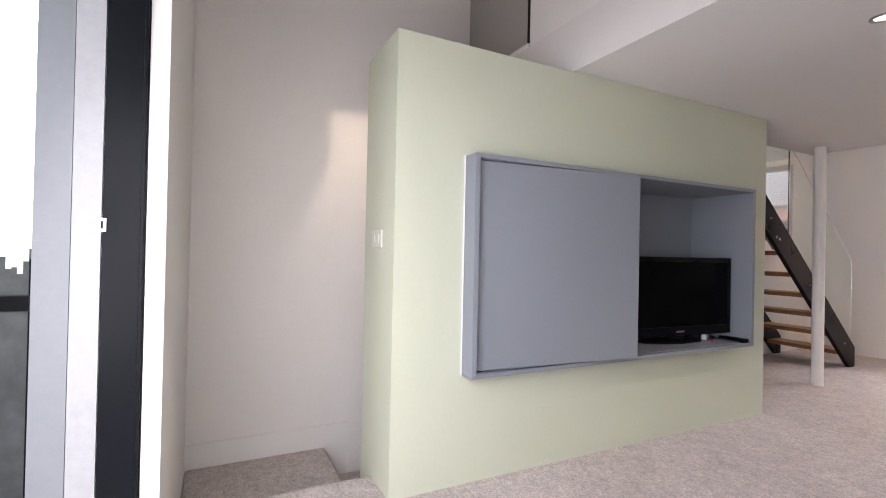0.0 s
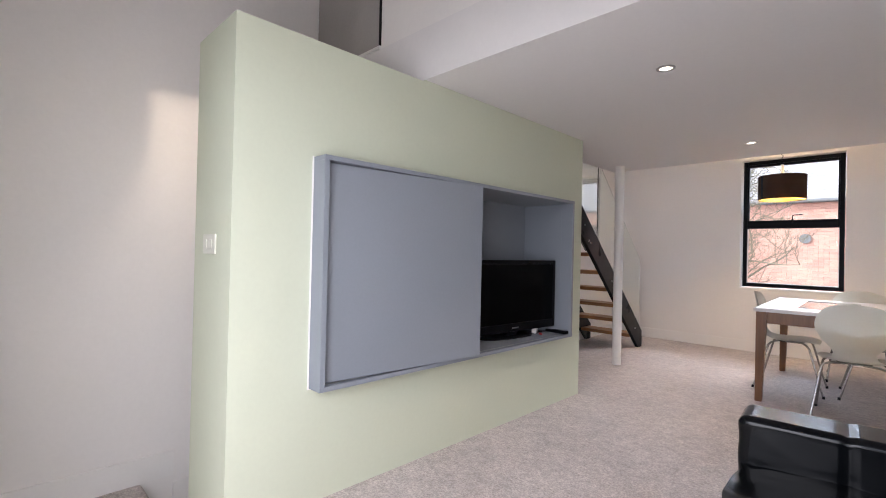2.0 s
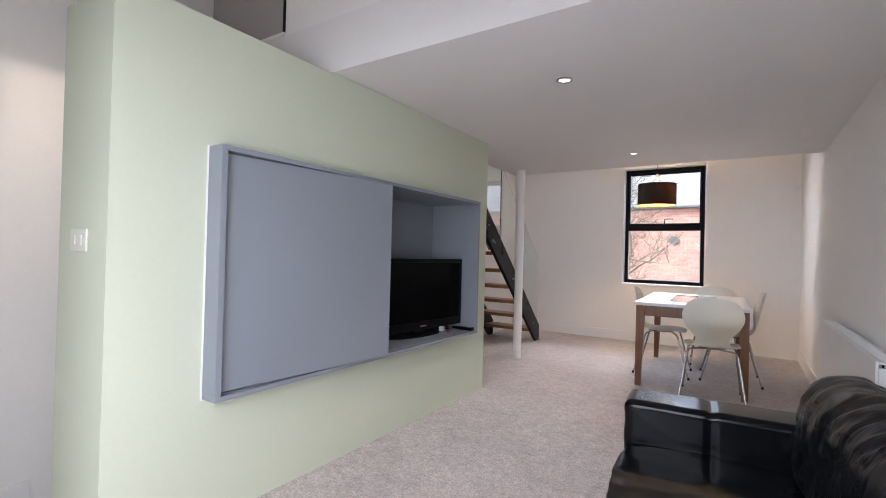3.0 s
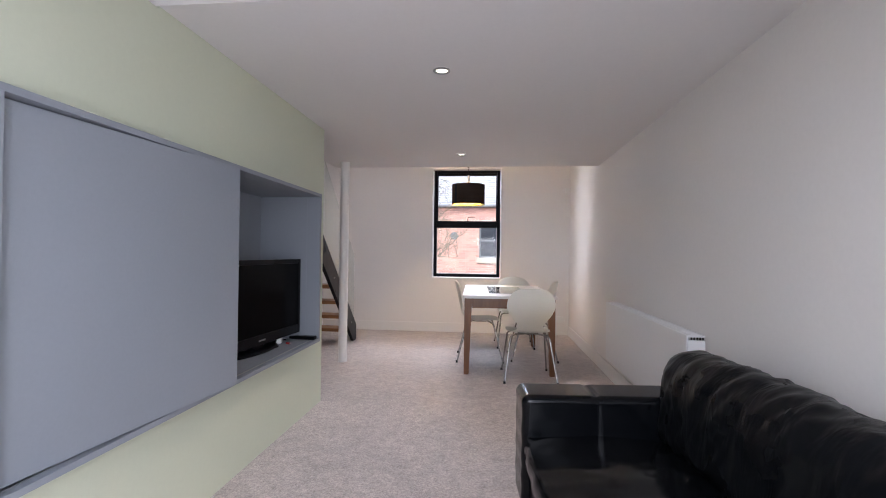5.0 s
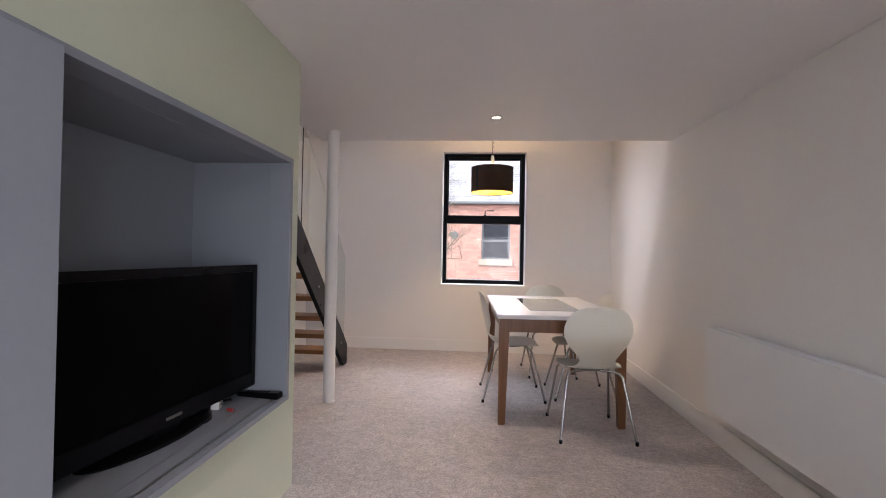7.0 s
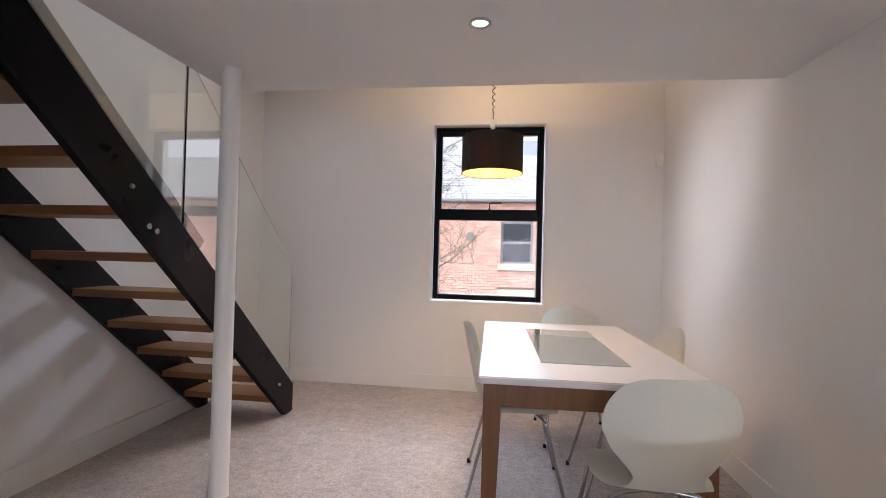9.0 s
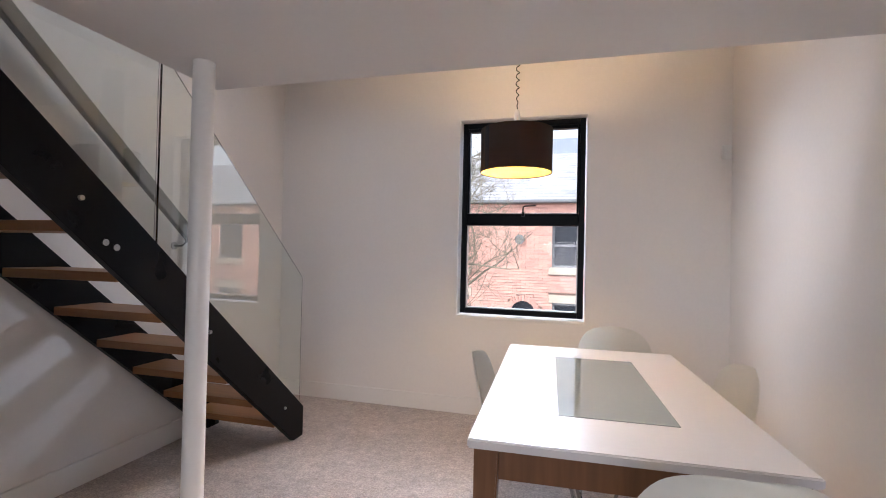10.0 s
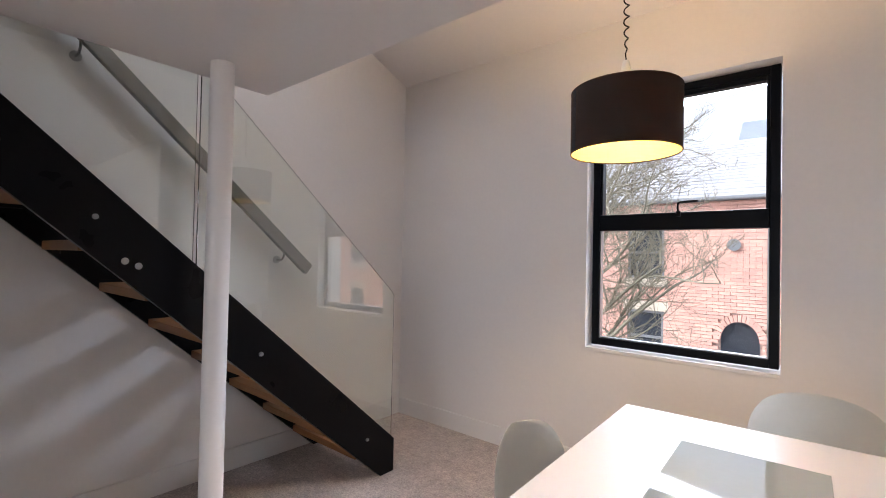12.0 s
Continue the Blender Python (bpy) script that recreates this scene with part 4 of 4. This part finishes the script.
# ---- balcony ----
setting("balcony_floor", boxed(-1.5, EAST + 0.3, -5.6, SOUTH - 0.31, -0.25, -0.06), CLADDING, "grey balcony floor outside the doors", "balcony floor")
# slab added out of view, keeps sun and sky off the door lining
setting("balcony_light_block", boxed(-1.5, EAST + 0.3, -4.6, SOUTH - 0.32, 2.62, 2.8), CLADDING, "grey unseen slab added over the balcony to block sun and sky", "soffit")
rail = thing("balcony_railing", "frosted glass balcony panel with a black clamp", "railing", pose(-0.6, -4.305, -0.06))
part("panel", boxed(-0.006, 0.006, -1.15, 0, 0.06, 1.165, bevel=0.002), FROSTED, rail, "dull frosted glass panel streaked with limescale")
part("clamp", boxed(-0.03, 0.03, -0.10, 0.004, 0.90, 0.965, bevel=0.004), BLACK_METAL, rail)
part("edge_profile", boxed(-0.012, 0.012, -0.006, 0.006, 0.0, 1.12, bevel=0.002), BLACK_METAL, rail)
rng = random.Random(8)
scale = bmesh.new()
for k in range(60):
    y = -0.008 - 0.019 * k
    drop = 0.045 + 0.04 * rng.random() + 0.03 * math.sin(k * 0.9)
    box(scale, 0.0062, 0.0072, y - 0.0188, y, 1.164 - drop, 1.164)
part("limescale", scale, TRIM, rail, "white dried limescale along the top edge")
part("base_rail", boxed(-0.03, 0.03, -1.15, 0, 0, 0.06, bevel=0.004), BLACK_METAL, rail)

# ---- outside: ground, brick building, tree ----
setting("ground", boxed(-400, 400, -400, 400, -3.3, -3.1), GROUND, "grey paved ground between the buildings", "ground")


def far_building():
    b = thing("brick_building", "red brick terraced building with stone sills and a slate roof", "building", pose(0, 12.0, -3.1))
    zz = 3.1
    x0, x1, eave = -7.0, 15.0, 2.72 + zz
    part("wall", boxed(x0, x1, 0.09, 6.0, 0, eave), MORTAR, b, "mortar behind the brick face", smooth=False)
    # openings: left, right, bottom, top
    upper, lower = [], []
    for dx in (0, 3.3, 6.6, 9.9):
        upper.append((0.99 + dx, 1.87 + dx, 1.03 + zz, 2.20 + zz))
        lower.append((1.02 + dx, 1.86 + dx, -1.15 + zz, 0.10 + zz))
    upper.append((-2.08, -1.25, 0.96 + zz, 2.20 + zz))
    lower.append((-2.08, -1.25, -1.05 + zz, 0.20 + zz))
    arch = (-0.10, 0.61, -1.6 + zz, -0.30 + zz)
    holes = upper + lower
    blocked = [(l - 0.09, r + 0.09, bt - 0.19, bt) for l, r, bt, t in upper] + [(l - 0.10, r + 0.10, t, t + 0.22) for l, r, bt, t in lower]

    def in_arch(x, z, grow=0.0):
        cx, rad = (arch[0] + arch[1]) / 2, (arch[1] - arch[0]) / 2 + grow
        return (abs(x - cx) < rad and arch[2] < z <= arch[3]) or (z > arch[3] and (x - cx) ** 2 + (z - arch[3]) ** 2 * 0.72 < rad * rad)

    verts, faces = [], []

    def brick(xa, xb, za, zb, depth):
        n = len(verts)
        for y in (depth, 0.095):
            verts.extend(((xa, y, za), (xb, y, za), (xb, y, zb), (xa, y, zb)))
        faces.extend(((n, n + 1, n + 2, n + 3), (n + 1, n + 5, n + 6, n + 2), (n + 4, n, n + 3, n + 7), (n + 3, n + 2, n + 6, n + 7), (n, n + 4, n + 5, n + 1)))
    rng = random.Random(4)
    row, z = 0, zz - 1.8
    while z < eave:
        x = x0 - (0.1125 if row % 2 else 0)
        while x < x1:
            xa, xb, za, zb = max(x, x0), min(x + 0.2205, x1), z, min(z + 0.0685, eave)
            cuts = [(xa, xb)]
            for l, r, bt, t in holes + blocked:
                if zb > bt and za < t:
                    cuts = [c for a, e in cuts for c in ((a, min(e, l)), (max(a, r), e)) if c[1] - c[0] > 0.02]
            for a, e in cuts:
                if not in_arch((a + e) / 2, (za + zb) / 2, 0.13):
                    brick(a, e, za, zb, rng.uniform(-0.006, 0.004))
            x += 0.225
        z += 0.075
        row += 1
    me = bpy.data.meshes.new("bricks")
    me.from_pydata(verts, [], faces)
    me.materials.append(BRICK)
    ob = new("bricks", me)
    ob.parent = b
    tagged(ob, "courses of weathered red brick", kind="stuff")
    cx, rad = (arch[0] + arch[1]) / 2, (arch[1] - arch[0]) / 2
    vs = bmesh.new()
    for k in range(17):
        a0, a1 = math.pi * k / 17 + 0.012, math.pi * (k + 1) / 17 - 0.012
        o = [(cx + q * math.cos(a), arch[3] + q * math.sin(a) / 0.85) for q, a in ((rad, a0), (rad + 0.13, a0), (rad + 0.13, a1), (rad, a1))]
        prism(vs, o, 1, -0.012, 0.095)
    part("arch", vs, BRICK, b, "arch of radial bricks", smooth=False)
    n = 14
    o = [(cx - rad, arch[2]), (cx + rad, arch[2])] + [(cx + rad * math.cos(math.pi * k / n), arch[3] + rad / 0.85 * math.sin(math.pi * k / n)) for k in range(n + 1)]
    part("window", prism(bmesh.new(), o, 1, 0.07, 0.088), FAR_GLASS, b, "dark arched opening", smooth=False)

    for l, r, bt, t in upper + lower:
        w = part("window", boxed(l, r, 0.072, 0.085, bt, t), FAR_GLASS, b, "dark glazed sash window", smooth=False)
        fr = bmesh.new()
        for a, e, c, d in ((l, l + 0.06, bt, t), (r - 0.06, r, bt, t), (l + 0.06, r - 0.06, bt, bt + 0.06), (l + 0.06, r - 0.06, t - 0.06, t), (l + 0.06, r - 0.06, (bt + t) / 2 - 0.03, (bt + t) / 2 + 0.03)):
            box(fr, a, e, 0.045, 0.075, c, d)
        part("frame", fr, CLADDING, w, "grey window frame", smooth=False)
        if (l, r, bt, t) in upper:
            part("sill", boxed(l - 0.08, r + 0.08, -0.05, 0.09, bt - 0.185, bt, bevel=0.008), STONE, w, "pale stone sill")
        else:
            part("lintel", boxed(l - 0.095, r + 0.095, -0.008, 0.09, t, t + 0.215, bevel=0.006), STONE, w, "pale stone lintel")
    part("vent", lathe(bmesh.new(), [(0, 0), (0.10, 0), (0.13, 0.02), (0.13, 0.05), (0, 0.05)], 16), CLADDING, b).matrix_basis = pose(0.14, 0.01, 1.76 + zz, 90, 0, 0)
    part("gutter", boxed(x0, x1, -0.16, 0.06, eave + 0.01, eave + 0.10, bevel=0.03), CLADDING, b, "dark gutter")
    # slate courses: hipped main roof and a steeper wing behind
    roof = part("roof", prism(bmesh.new(), [(-0.14, eave + 0.06), (3.0, eave + 1.95), (6.2, eave + 0.06)], 0, x0, x1), MORTAR, b, "slate covered pitched roof", smooth=False)
    sv, sf = [], []
    rise = math.hypot(3.14, 1.89)
    rows = int(rise / 0.19)
    for k in range(rows):
        f0, f1 = k / rows, (k + 1.15) / rows
        x = x0 + (0.14 if k % 2 else 0)
        while x < x1 - 0.28:
            m = len(sv)
            j = rng.uniform(0, 0.006)
            for f, up in ((f0, 0.030 + j), (f1, 0.012), (f0, 0.014)):
                y, z = -0.14 + 3.14 * f, eave + 0.06 + 1.89 * f + up
                sv.extend(((x + 0.004, y, z), (x + 0.272, y, z)))
            sf.extend(((m, m + 1, m + 3, m + 2), (m + 4, m + 5, m + 1, m)))
            x += 0.276
    me = bpy.data.meshes.new("slates")
    me.from_pydata(sv, [], sf)
    me.materials.append(SLATE)
    wing = part("rear_roof", prism(bmesh.new(), [(3.2, eave + 0.6), (6.5, eave + 3.35), (9.8, eave + 0.6)], 0, -0.5, 8.0), REAR_SLATE, b, "higher blue-grey slate roof behind", smooth=False)
    part("rear_wall", boxed(-0.4, 7.9, 6.01, 9.7, 0, eave + 0.65), MORTAR, b, smooth=False)
    so = new("slates", me)
    so.parent = roof
    tagged(so, "rows of grey roof slates", kind="stuff")
    return b


far_building()


def bare_tree():
    t = thing("bare_tree", "leafless winter tree with mossy trunk and many thin twigs", "tree", pose(-2.1, 8.6, -3.1))
    trunk = tube(bmesh.new(), [(0, 0, 0), (0.03, 0, 1.2), (0.12, -0.05, 2.2), (0.22, -0.05, 3.0), (0.25, 0.0, 4.4), (0.35, 0.1, 6.6)], 0.15, 12, 0.035)
    part("trunk", trunk, BARK, t)
    rng = random.Random(11)
    crown = bmesh.new()

    def grow(p, d, length, radius, level):
        pts, q, dd = [p.copy()], p.copy(), d.copy()
        n = 5
        for _ in range(n):
            dd = (dd + Vector((rng.gauss(0, 0.16), rng.gauss(0, 0.16), rng.gauss(0.06, 0.14)))).normalized()
            q = q + dd * length / n
            pts.append(q.copy())
        tube(crown, pts, radius, 5 if level < 3 else 3, radius * 0.45, caps=False)
        if level >= 5:
            return
        for i in range(1, n + 1):
            for _ in range(2 if level < 2 else 1):
                if rng.random() < 0.86:
                    axis = Vector((rng.gauss(0, 1), rng.gauss(0, 0.7), rng.gauss(0.15, 0.8))).normalized()
                    nd = (dd * 0.75 + axis * 0.85).normalized()
                    grow(pts[i], nd, length * rng.uniform(0.42, 0.68), max(0.0045, radius * 0.45), level + 1)
    for z, a, up, ln in ((2.3, 0.1, 0.75, 2.0), (2.7, -0.5, 0.6, 2.2), (3.1, 0.35, 0.8, 2.1), (3.5, -0.2, 0.7, 2.0), (4.0, 0.3, 0.9, 1.9), (4.6, -0.4, 1.0, 1.8), (5.2, 0.1, 1.2, 1.6), (3.0, 3.0, 0.8, 1.6), (4.2, 2.6, 0.9, 1.5)):
        grow(Vector((0.2, 0, z)), Vector((math.cos(a), math.sin(a) * 0.6, up)).normalized(), ln, 0.045, 1)
    part("crown", crown, BARK, t, "tangle of bare twigs", smooth=False)
    return t


bare_tree()
